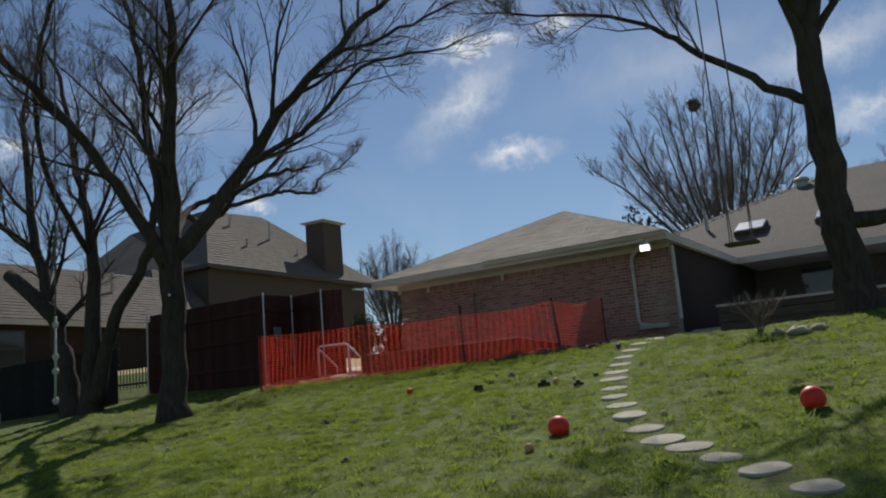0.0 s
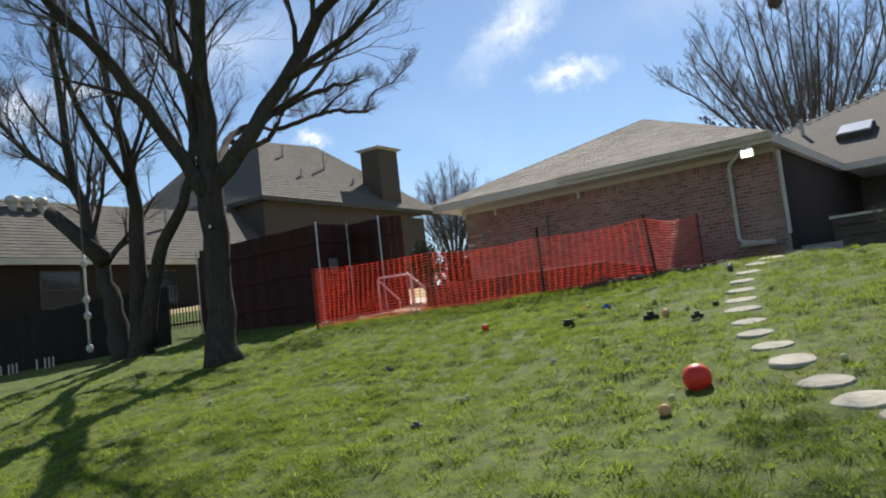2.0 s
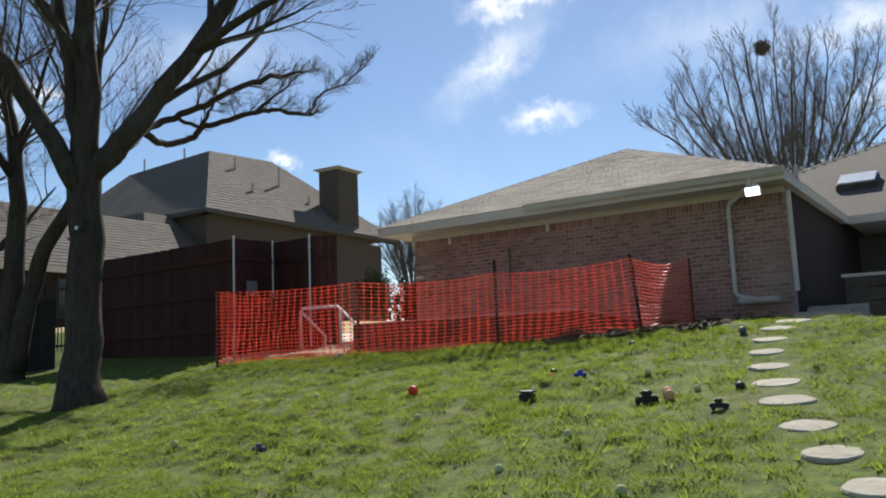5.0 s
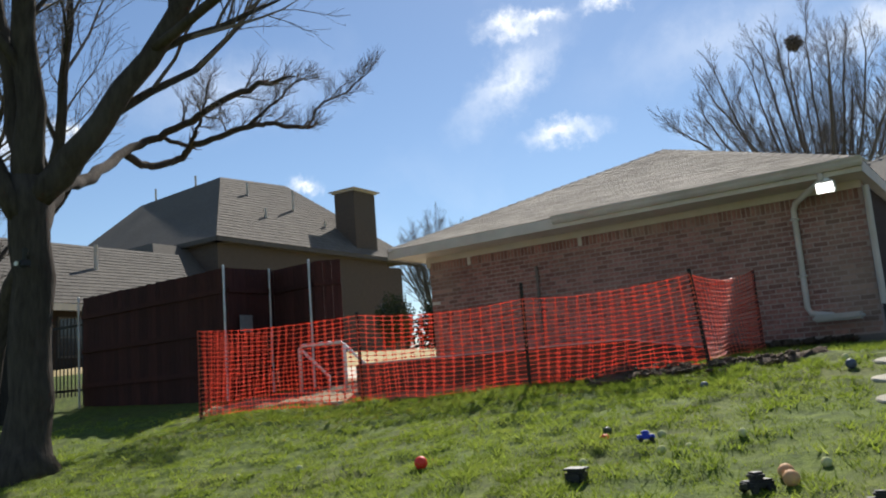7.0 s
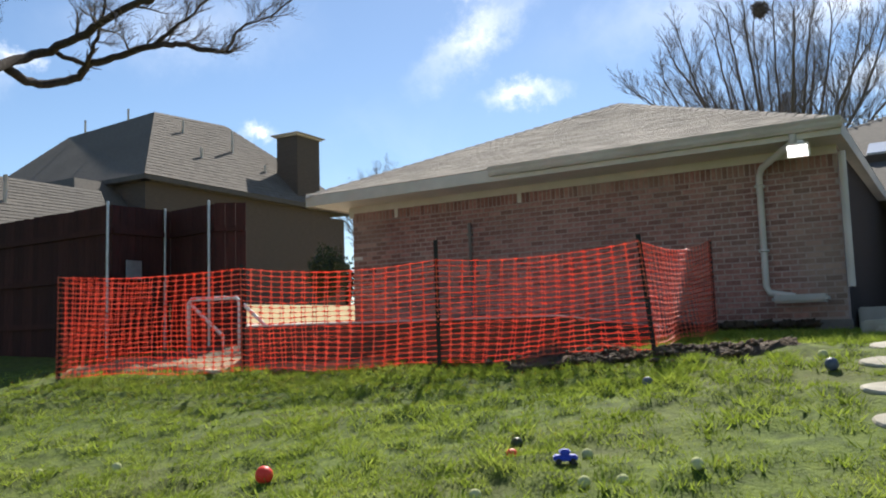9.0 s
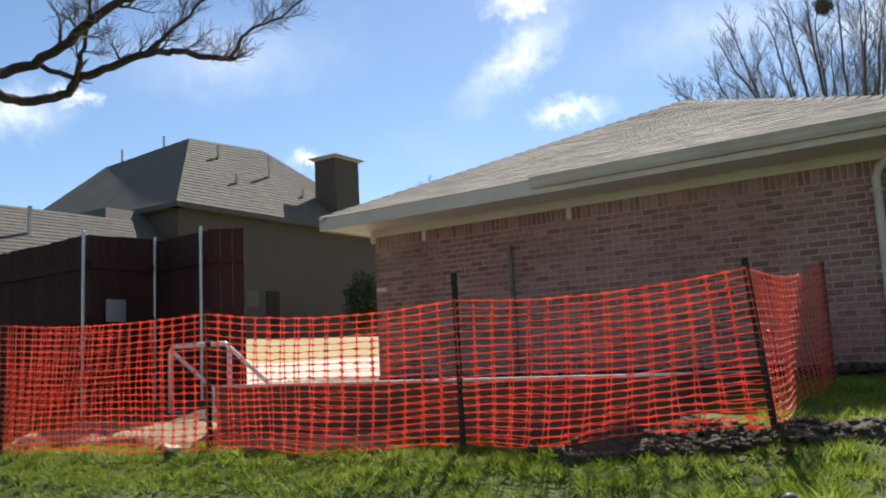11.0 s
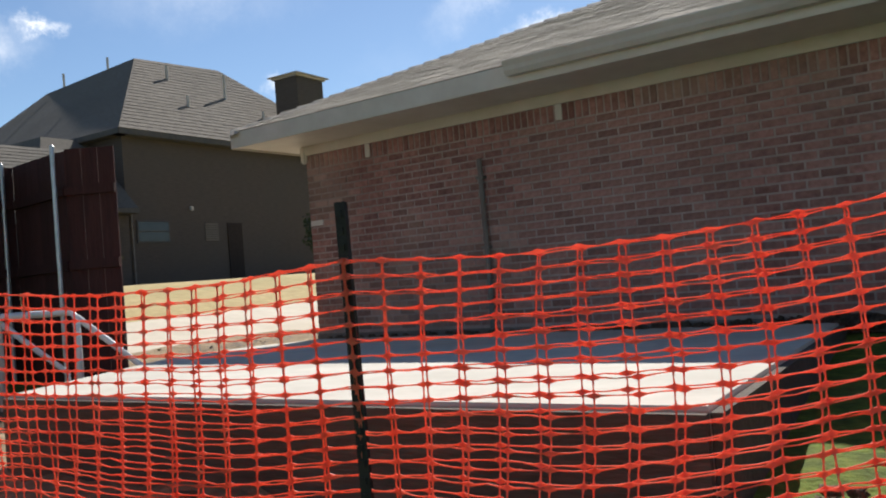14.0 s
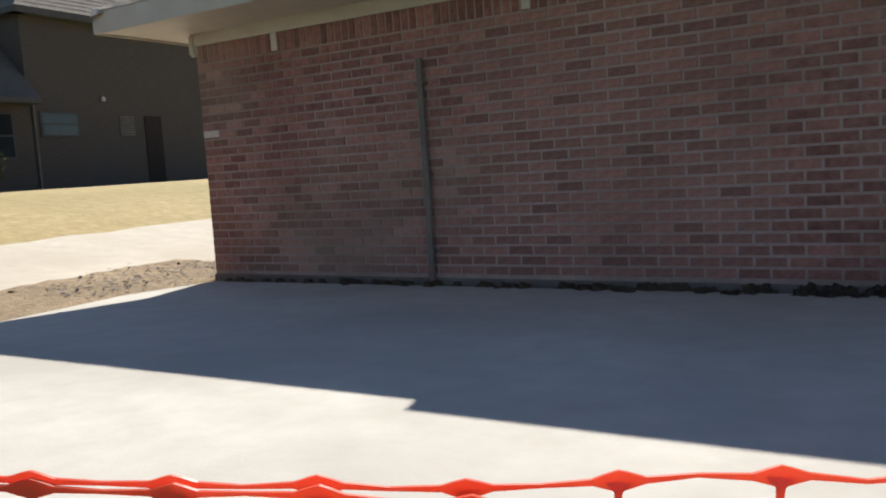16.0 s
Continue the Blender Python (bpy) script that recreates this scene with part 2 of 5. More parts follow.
M_NAVY = material("grey_blue_plastic", [(0.05, 0.07, 0.11), (0.09, 0.11, 0.16)], 8, 0.5, bump=0.1)
M_TENNIS = material("felt", [(0.42, 0.44, 0.20), (0.55, 0.55, 0.30)], 60, 1.0, bump=0.6, dist=0.003, vary=0.12)
M_TAN = material("tan_rubber", [(0.55, 0.28, 0.12), (0.62, 0.36, 0.18)], 10, 0.7, bump=0.1)
M_WHITE = material("white_plastic", [(0.72, 0.72, 0.70), (0.80, 0.80, 0.78)], 6, 0.45, bump=0.05)
M_TIMBER = material("weathered_timber", [(0.075, 0.06, 0.05), (0.14, 0.115, 0.095)], 4, 0.9, bump=0.5, stretch=(1, 6, 6), big=(0.05, 0.042, 0.036), big_scale=1)
M_PLANK = material("pale_plank", [(0.50, 0.42, 0.31), (0.62, 0.54, 0.42)], 4, 0.85, bump=0.3, stretch=(1, 8, 8))
M_STUCCO = material("siding_shade", [(0.075, 0.072, 0.068), (0.11, 0.105, 0.098)], 6, 0.9, bump=0.3, big=(0.11, 0.10, 0.09), big_scale=0.7)
# siding tone lowered so that the colour carries the backlit walls' shade
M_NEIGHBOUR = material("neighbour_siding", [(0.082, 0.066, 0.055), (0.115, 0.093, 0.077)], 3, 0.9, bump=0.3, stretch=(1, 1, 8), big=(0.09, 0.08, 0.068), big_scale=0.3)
M_PIPE_DARK = material("weathered_conduit", [(0.16, 0.14, 0.12), (0.22, 0.19, 0.165)], 8, 0.6, bump=0.1, big=(0.12, 0.1, 0.085), big_scale=3)
M_GLASS = material("dark_glass", [(0.02, 0.023, 0.026), (0.03, 0.034, 0.038)], 2, 0.06, bump=0, spec=0.6)
M_SKYLIGHT = material("skylight_dome", [(0.55, 0.57, 0.60), (0.65, 0.67, 0.70)], 3, 0.2, bump=0, spec=0.6)
M_CHROME = material("lamp_housing", [(0.70, 0.70, 0.68), (0.80, 0.80, 0.78)], 5, 0.3, metal=0.3, bump=0)


# mesh helpers
class Mesh:
    """Collects vertices and faces."""

    def __init__(self):
        self.v, self.f = [], []

    def add(self, verts, faces):
        o = len(self.v)
        self.v.extend(tuple(p) for p in verts)
        self.f.extend(tuple(i + o for i in q) for q in faces)
        return self

    def box(self, x0, y0, z0, x1, y1, z1, c=0.0, m=None):
        """A box, its upright and level edges chamfered by c."""
        if c <= 0:
            vs = [(x, y, z) for z in (z0, z1) for y in (y0, y1) for x in (x0, x1)]
            fs = [(0, 2, 3, 1), (4, 5, 7, 6), (0, 1, 5, 4), (2, 6, 7, 3), (0, 4, 6, 2), (1, 3, 7, 5)]
        else:
            b = bmesh.new()
            bmesh.ops.create_cube(b, size=1)
            for p in b.verts:
                p.co = Vector(((x0 + x1) / 2 + p.co.x * (x1 - x0), (y0 + y1) / 2 + p.co.y * (y1 - y0), (z0 + z1) / 2 + p.co.z * (z1 - z0)))
            bmesh.ops.bevel(b, geom=b.edges[:], offset=c, segments=2, affect="EDGES")
            b.verts.index_update()
            vs, fs = [p.co.copy() for p in b.verts], [[p.index for p in q.verts] for q in b.faces]
            b.free()
        if m is not None:
            vs = [m @ Vector(p) for p in vs]
        return self.add(vs, fs)

    def tube(self, pts, radii, sides=8, cap=True):
        pts = [Vector(p) for p in pts]
        ring, side = [], None
        for i, p in enumerate(pts):
            d = (pts[min(i + 1, len(pts) - 1)] - pts[max(i - 1, 0)])
            d = d.normalized() if d.length > 1e-9 else Vector((0, 0, 1))
            if side is None:
                side = d.orthogonal().normalized()
            side = (side - d * side.dot(d))
            side = side.normalized() if side.length > 1e-6 else d.orthogonal().normalized()
            up = d.cross(side)
            ring.append([p + (side * math.cos(a) + up * math.sin(a)) * radii[i] for a in (2 * math.pi * k / sides for k in range(sides))])
        vs = [q for r in ring for q in r]
        fs = [(i * sides + k, i * sides + (k + 1) % sides, (i + 1) * sides + (k + 1) % sides, (i + 1) * sides + k)
              for i in range(len(pts) - 1) for k in range(sides)]
        if cap:
            fs += [tuple(range(sides))[::-1], tuple((len(pts) - 1) * sides + k for k in range(sides))]
        return self.add(vs, fs)

    def ball(self, c, r, seg=20, rings=12, squash=1.0, lump=0.0):
        c = Vector(c)
        vs, fs = [c + Vector((0, 0, -r * squash))], []
        for i in range(1, rings):
            a = math.pi * i / rings - math.pi / 2
            for k in range(seg):
                b = 2 * math.pi * k / seg
                d = Vector((math.cos(a) * math.cos(b), math.cos(a) * math.sin(b), math.sin(a)))
                rr = r * (1 + lump * noise.noise(d * 2.3 + c))
                vs.append(c + Vector((d.x * rr, d.y * rr, d.z * rr * squash)))
        vs.append(c + Vector((0, 0, r * squash)))
        t = len(vs) - 1
        for k in range(seg):
            fs.append((0, 1 + (k + 1) % seg, 1 + k))
            fs.append((t, t - seg + k, t - seg + (k + 1) % seg))
        for i in range(rings - 2):
            for k in range(seg):
                a, b = 1 + i * seg + k, 1 + i * seg + (k + 1) % seg
                fs.append((a, b, b + seg, a + seg))
        return self.add(vs, fs)

    def data(self, name, mat, smooth=False):
        d = bpy.data.meshes.new(name)
        d.from_pydata(self.v, [], self.f)
        d.materials.append(mat)
        if smooth:
            d.polygons.foreach_set("use_smooth", [True] * len(d.polygons))
        d.update()
        return d


def part(name, ms, mat, parent=None, label="", smooth=False, kind=""):
    ob = new(name, ms.data(name, mat, smooth))
    if parent is not None:
        ob.parent = parent
        ob.matrix_parent_inverse = parent.matrix_world.inverted() if parent.parent is None and parent.type == "MESH" else Matrix.Translation(parent.matrix_basis.translation).inverted()
    return tagged(ob, label, "", "", kind)


def thing(name, label, category, place=(0, 0, 0), group=""):
    ob = new(name)
    ob.location = place
    ob.empty_display_size = 0.1
    return tagged(ob, label, category, group)


def whole(name, ms, mat, label, category, smooth=False, group="", kind=""):
    return tagged(new(name, ms.data(name, mat, smooth)), label, category, group, kind)


# the lie of the land
G_Y = (-400, -6, 0, 3, 7.77, 11, 14.2, 16, 19, 60, 900)
G_Z = (-0.9, -0.45, -0.05, 0.32, 1.07, 1.58, 2.14, 2.22, 2.27, 2.4, 3.0)


def ease(a, b, v):
    t = min(max((v - a) / (b - a), 0.0), 1.0)
    return t * t * (3 - 2 * t)


def lie(x, y):
    """The ground's height without its small unevenness."""
    z = 0.0
    for k, wgt in ((-0.5, 0.25), (0.0, 0.5), (0.5, 0.25)):
        z += wgt * float(np.interp(y + k, G_Y, G_Z))
    z += 0.018 * (max(x, -30) + 6) * (1 - ease(14.2, 17, y)) * (1 if x < 4 else 0.55)
    z += 0.95 * ease(13.5, 20.5, -x) * ease(15.5, 19, y)
    return z


# stepping stones, bedded in the lawn
STONES = [(-0.79, 5.54), (-1.16, 5.95), (-1.52, 6.34), (-1.84, 6.7), (-2.14, 7.06), (-2.43, 7.5), (-2.74, 8.1), (-3.0, 8.7), (-3.25, 9.27), (-3.45, 9.89), (-3.67, 10.57),
          (-3.84, 11.25), (-4.0, 11.93), (-4.12, 12.55), (-4.18, 13.2), (-4.2, 13.85), (-4.15, 14.6), (-4.0, 15.3), (-3.85, 15.75)]


def rough_lawn(x, y):
    """Tussocks and hollows of the lawn."""
    a = noise.noise((x * 0.55, y * 0.55, 3.1)) * 0.035 + noise.noise((x * 2.3, y * 2.3, 7.7)) * 0.028
    b = noise.noise((x * 5.2, y * 5.2, 1.3)) + 0.55 * noise.noise((x * 9.0, y * 9.0, 4.3))
    near = min((x - p) ** 2 + (y - q) ** 2 for p, q in STONES) ** 0.5
    a += 0.056 * ease(0.16, 0.36, near) * (b if b > 0 else 0.55 * b) * (0.6 + 0.8 * ease(-0.3, 0.4, noise.noise((x * 0.8, y * 0.8, 20.0))))
    return a * (1 - ease(14.6, 16.0, y) * 0.7)


def axis(lo, hi, fine_lo, fine_hi, step):
    vals = list(np.arange(fine_lo, fine_hi + 1e-6, step))
    d, v = step, fine_lo
    while v > lo:
        d *= 1.28
        v -= d
        vals.insert(0, max(v, lo))
    d, v = step, fine_hi
    while v < hi:
        d *= 1.28
        v += d
        vals.append(min(v, hi))
    return vals


gx, gy = axis(-900, 900, -14.5, 2, 0.075), axis(-300, 1200, 3, 15, 0.075)
ms = Mesh()
ms.v = [(x, y, lie(x, y) + (rough_lawn(x, y) if -40 < x < 30 and -10 < y < 40 else 0)) for y in gy for x in gx]
nx = len(gx)
ms.f = [(j * nx + i, j * nx + i + 1, (j + 1) * nx + i + 1, (j + 1) * nx + i) for j in range(len(gy) - 1) for i in range(nx - 1)]
ground = whole("ground", ms, M_TURF, "uneven sloping green lawn with bare patches", "lawn", True, kind="structure")


def sheet(name, x0, y0, x1, y1, mat, label, category, lift=0.03, step=0.5, edge=0.0, kind="structure", rot=0.0):
    """A thin layer that follows the ground, with an uneven edge."""
    nxs, nys = max(2, int((x1 - x0) / step)), max(2, int((y1 - y0) / step))
    m = Mesh()
    cx, cy = (x0 + x1) / 2, (y0 + y1) / 2
    for j in range(nys + 1):
        for i in range(nxs + 1):
            u, v = x0 + (x1 - x0) * i / nxs, y0 + (y1 - y0) * j / nys
            rim = i in (0, nxs) or j in (0, nys)
            if edge and rim:
                u += noise.noise((u * 1.1, v * 1.1, 5)) * edge
                v += noise.noise((u * 1.1, v * 1.1, 9)) * edge
            x = cx + (u - cx) * math.cos(rot) - (v - cy) * math.sin(rot)
            y = cy + (u - cx) * math.sin(rot) + (v - cy) * math.cos(rot)
            m.v.append((x, y, lie(x, y) + rough_lawn(x, y) + (lift if not rim else lift - 0.12)))
    w = nxs + 1
    m.f = [(j * w + i, j * w + i + 1, (j + 1) * w + i + 1, (j + 1) * w + i) for j in range(nys) for i in range(nxs)]
    return whole(name, m, mat, label, category, True, kind=kind)


# ---------------- the brick house with the hipped roof
WX0, WX1, WY, WZ0, WZ1 = -12.48, -4.68, 19.35, 2.1, 4.60
EX0, EX1, EY, EZ = -12.93, -4.54, 18.62, 4.77
PITCH = 0.434
house = thing("house", "single-storey red-brown brick house with hipped shingle roof", "house", (WX0, WY, 2.2))
ms = Mesh().box(WX0, WY - 0.0015, WZ0, WX1, WY + 0.25, WZ1)
wall = part("wall", ms, M_MORTAR, house, "pale mortar bed of the brick wall")
part("side_wall", Mesh().box(WX0 + 0.012, WY + 0.25, WZ0, WX0 + 0.25, 34, WZ1), M_BRICK, house)
# this side's shade is in its brick colour, darker than the front's
part("side_wall", Mesh().box(WX1 - 0.25, WY + 0.25, WZ0, WX1 - 0.012, 28.3, WZ1), M_BRICK_SHADE, house, "brick side wall, eave shade put into its dark colour")
ms = Mesh().box(WX0 - 0.02, WY - 0.02, 1.9, WX1 + 0.02, WY + 0.24, 2.40, 0.01)
part("foundation", ms, M_PIPE_DARK, house, "soil-splashed concrete foundation strip")

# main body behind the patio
# the recess's deep shade is put into this wall's dark tone
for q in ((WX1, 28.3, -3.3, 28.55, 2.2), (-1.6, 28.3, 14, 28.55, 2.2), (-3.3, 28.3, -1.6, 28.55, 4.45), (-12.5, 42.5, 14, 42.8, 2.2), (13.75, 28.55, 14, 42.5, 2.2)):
    part("back_wall", Mesh().box(q[0], q[1], q[4], q[2], q[3], 4.75), M_STUCCO, house, "wall behind the covered patio, recess shade put into its colour")
ms = Mesh().box(-3.3, 28.38, 2.5, -1.6, 28.44, 4.45)
part("patio_door", ms, M_GLASS, house, "dark glazed patio door")
ms = Mesh().box(2.0, 28.24, 3.2, 5.2, 28.298, 4.5)
part("window", ms, M_GLASS, house, "dark window")

AX, AY = (EX0 + EX1) / 2, EY + (EX1 - EX0) / 2
AZ = EZ + PITCH * (EX1 - EX0) / 2
MY0 = 25.56
MRY, MX0, MX1 = 34.5, -11.3, 15.0
MRZ = EZ + PITCH * (MRY - MY0)


def courses(m, a, b, c, d, up, rise=0.14, lip=0.008, far=False):
    """Rows of shingles between the eave a-b and the top c-d, each row lapping over the one below."""
    a, b, c, d, up = Vector(a), Vector(b), Vector(c), Vector(d), Vector(up).normalized()
    n = max(2, int((c - a).length / rise)) if not far else max(2, int(((c + d) / 2 - (a + b) / 2).length / rise))
    for i in range(n):
        s, t = i / n, min((i + 1.35) / n, 1.0)
        p, q = a.lerp(c, s), b.lerp(d, s)
        r, u = a.lerp(c, t), b.lerp(d, t)
        k = max(1, int((q - p).length / 0.33))
        for j in range(k):
            f0, f1 = j / k, (j + 1) / k
            g = lip * (0.8 + 0.5 * random.random())
            p0, p1, q0, q1 = p.lerp(q, f0), p.lerp(q, f1), r.lerp(u, f0), r.lerp(u, f1)
            m.add([p0 + up * g, p1 + up * g, q1, q0, p0 - up * 0.004, p1 - up * 0.004], [(0, 1, 2, 3), (4, 5, 1, 0)])
    return m


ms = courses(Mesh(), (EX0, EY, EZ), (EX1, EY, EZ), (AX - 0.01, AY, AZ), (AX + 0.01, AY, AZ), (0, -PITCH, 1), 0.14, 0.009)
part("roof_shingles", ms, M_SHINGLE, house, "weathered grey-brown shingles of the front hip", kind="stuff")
GRY = MY0 + (AZ - EZ) / PITCH
# same roof as the hip; the other slopes' dimmer light is put into colour
ms = Mesh()
ms.add([(EX1, EY, EZ), (EX1, MY0, EZ), (AX, GRY, AZ), (AX, AY, AZ)], [(0, 1, 2, 3)])
ms.add([(EX0, EY, EZ), (AX, AY, AZ), (AX, GRY, AZ), (EX0, 30, EZ)], [(0, 1, 2, 3)])
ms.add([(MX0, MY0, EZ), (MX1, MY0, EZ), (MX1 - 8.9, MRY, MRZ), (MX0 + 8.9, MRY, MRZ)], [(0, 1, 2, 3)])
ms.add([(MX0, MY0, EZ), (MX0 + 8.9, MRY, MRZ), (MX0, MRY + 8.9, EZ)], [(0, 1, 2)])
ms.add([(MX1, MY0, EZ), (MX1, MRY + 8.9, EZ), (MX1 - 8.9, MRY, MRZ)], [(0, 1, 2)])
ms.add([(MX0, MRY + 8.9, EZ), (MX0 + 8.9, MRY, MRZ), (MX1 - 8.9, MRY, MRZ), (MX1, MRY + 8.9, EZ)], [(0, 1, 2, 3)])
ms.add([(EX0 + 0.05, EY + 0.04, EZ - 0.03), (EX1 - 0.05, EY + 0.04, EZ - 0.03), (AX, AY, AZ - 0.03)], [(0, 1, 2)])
part("roof", ms, M_SHINGLE_DARK, house, "brown roof slopes, dimmer light put into a darker shingle")
ms = Mesh()
for p, q in (((EX0, EY, EZ), (AX, AY, AZ)), ((EX1, EY, EZ), (AX, AY, AZ)), ((AX, AY, AZ), (AX, GRY, AZ)), ((MX0, MY0, EZ), (MX0 + 8.9, MRY, MRZ)), ((MX0 + 8.9, MRY, MRZ), (MX1 - 8.9, MRY, MRZ))):
    p, q = Vector(p), Vector(q)
    k = int((q - p).length / 0.2)
    for i in range(k):
        a, b = p.lerp(q, i / k), p.lerp(q, (i + 1.2) / k)
        s = (b - a).cross(Vector((0, 0, 1))).normalized() * 0.13
        dn = Vector((0, 0, -0.055))
        u = Vector((0, 0, 0.035))
        ms.add([a + u, a + s + dn, a - s + dn, b + u * 0.4, b + s + dn, b - s + dn], [(0, 1, 4, 3), (0, 3, 5, 2), (0, 2, 1)])
part("ridge_cap", ms, M_SHINGLE, house, kind="stuff")

# soffit, fascia, frieze, gutter
for q in ((EX0 + 0.03, EY + 0.02, EX1 - 0.03, WY + 0.1), (EX0 + 0.03, WY + 0.1, WX0 + 0.1, 30), (WX1 - 0.1, WY + 0.1, EX1 - 0.03, MY0), (EX1, MY0 + 0.02, 14.9, 28.4)):
    part("soffit", Mesh().box(q[0], q[1], 4.60, q[2], q[3], 4.625), M_TRIM, house, "cream painted soffit boards")
for q in ((EX0, EY - 0.005, EX1, EY + 0.02), (EX0, EY + 0.02, EX0 + 0.025, 30), (EX1 - 0.025, EY + 0.02, EX1, MY0), (EX1, MY0 - 0.005, 15, MY0 + 0.02)):
    part("fascia", Mesh().box(q[0], q[1], 4.585, q[2], q[3], 4.765, 0.004), M_TRIM, house, "cream painted fascia board")
ms = Mesh().box(WX0 + 0.0, WY - 0.035, 4.49, WX1, WY - 0.008, 4.6, 0.004)
part("frieze_board", ms, M_TRIM, house)
ms = Mesh()
prof = [(0, 0.0), (-0.075, 0.0), (-0.10, 0.04), (-0.105, 0.075), (-0.125, 0.115), (-0.125, 0.128), (-0.112, 0.128), (-0.1, 0.11), (-0.09, 0.05), (-0.07, 0.012), (-0.004, 0.012), (-0.004, 0.128), (0, 0.128)]
for xa, xb in ((-9.26, EX1 + 0.02),):
    vs = [(x, EY - 0.008 + py, 4.655 + pz) for x in (xa, xb) for py, pz in prof]
    n = len(prof)
    ms.add(vs, [(i, (i + 1) % n, n + (i + 1) % n, n + i) for i in range(n)] + [tuple(range(n))[::-1], tuple(range(n, 2 * n))])
part("gutter", ms, M_GUTTER, house, "tan metal gutter along the eave")
# cream bracket at the corner, small trim tab
ms = Mesh().box(WX0 - 0.06, WY - 0.05, 4.40, WX0 + 0.03, WY + 0.02, 4.6, 0.02)
part("corner_bracket", ms, M_TRIM, house, "curled cream eave bracket")
part("pale_brick", Mesh().box(-12.47, WY - 0.014, 3.66, -12.28, WY - 0.002, 3.72), M_TRIM, house, "one whitened brick at the corner")
for tx in (-11.53, -9.17):
    part("trim_tab", Mesh().box(tx - 0.035, WY - 0.022, 4.34, tx + 0.035, WY - 0.007, 4.495, 0.004), M_TRIM, house, "small pale tab under the frieze")
# conduit down the wall
ms = Mesh().tube([(-10.07, WY - 0.05, 4.1), (-10.06, WY - 0.05, 3.1), (-10.07, WY - 0.05, 2.3)], [0.026] * 3, 10)
for z in (3.9, 3.2, 2.6):
    ms.box(-10.115, WY - 0.08, z, -10.025, WY, z + 0.025, 0.004)
part("conduit", ms, M_PIPE_DARK, house, "grey-brown pipe fixed up the wall")


def downspout(x, elbow, foot):
    m = Mesh()
    pts = [(x + elbow, EY - 0.03, 4.66), (x + elbow, EY - 0.01, 4.56), (x + 0.05, WY - 0.10, 4.40), (x, WY - 0.06, 4.30), (x, WY - 0.06, 2.85)]
    rad = [0.045] * 5
    if foot:
        pts += [(x + 0.05, WY - 0.08, 2.76), (x + 0.35, WY - 0.16, 2.70)]
        rad += [0.045, 0.05]
    m.tube(pts, rad, 8)
    for z in (4.15, 3.3):
        m.box(x - 0.06, WY - 0.115, z, x + 0.06, WY, z + 0.035, 0.005)
    return m


part("downspout", downspout(-5.62, 0.55, True), M_PIPE, house, "cream downspout with a kicked-out foot", True)
ms = Mesh().tube([(-4.62, WY - 0.05, 4.5), (-4.62, WY - 0.05, 2.8)], [0.045, 0.045], 8)
part("corner_pipe", ms, M_PIPE, house, "cream corner pipe")
ms = Mesh().box(-5.5, WY - 0.45, 2.62, -4.85, WY - 0.2, 2.72, 0.03)
part("splash_block", ms, M_CONC, house, "pale concrete splash block")

M_LIT = bpy.data.materials.new("lit_lens")
M_LIT.use_nodes = True
M_LIT.node_tree.nodes["Principled BSDF"].inputs["Base Color"].default_value = (0.9, 0.9, 0.88, 1)
M_LIT.node_tree.nodes["Principled BSDF"].inputs["Emission Color"].default_value = (1.0, 0.98, 0.94, 1)
M_LIT.node_tree.nodes["Principled BSDF"].inputs["Emission Strength"].default_value = 2.5
# floodlight at the eave corner
lampm = thing("floodlight", "white floodlight fixed under the eave corner, lit", "outdoor lamp", (-5.02, 18.66, 4.6))
part("mount", Mesh().box(-5.08, 18.64, 4.53, -4.96, 18.78, 4.585, 0.01), M_CHROME, lampm)
r = Matrix.Translation((-5.02, 18.6, 4.45)) @ Matrix.Rotation(radians(20), 4, "X")
head = part("lamp_head", Mesh().box(-0.13, -0.05, -0.085, 0.13, 0.05, 0.085, 0.018, r), M_CHROME, lampm)
part("lens", Mesh().box(-0.112, -0.058, -0.068, 0.112, -0.051, 0.068, 0.003, r), M_LIT, head, "bright white lens")
part("bracket", Mesh().tube([(-5.02, 18.69, 4.54), (-5.02, 18.66, 4.49)], [0.02, 0.02], 8), M_CHROME, lampm)


def skylight(x, y, w, d):
    z = EZ + PITCH * (y - MY0)
    t = thing("skylight", "flat domed skylight with pale frame on shingle roof", "skylight", (x, y, z), "skylights on the roof")
    r = Matrix.Translation((x, y, z)) @ Matrix.Rotation(math.atan(PITCH), 4, "X")
    part("kerb", Mesh().box(-w / 2, -d / 2, -0.02, w / 2, d / 2, 0.16, 0.01, r), M_TIMBER, t)
    part("pane", Mesh().box(-w / 2 + 0.03, -d / 2 + 0.03, 0.162, w / 2 - 0.03, d / 2 - 0.03, 0.21, 0.02, r), M_SKYLIGHT, t, "pale acrylic pane")


for sx in (-4.55, -2.1, 0.6):
    skylight(sx, 28.2, 0.95, 1.0)
for vx, vy, r in ((-3.5, 33.2, 0.3), (4.0, 33.0, 0.3)):
    z = EZ + PITCH * (vy - MY0)
    v = thing("roof_vent", "round turtle-shell roof vent", "roof vent", (vx, vy, z))
    part("cap", Mesh().ball((vx, vy, z + 0.2), r, 16, 8, 0.45), M_GUTTER, v, "", True)
    part("collar", Mesh().tube([(vx, vy, z - 0.1), (vx, vy, z + 0.2)], [r * 0.7] * 2, 14), M_GUTTER, v)
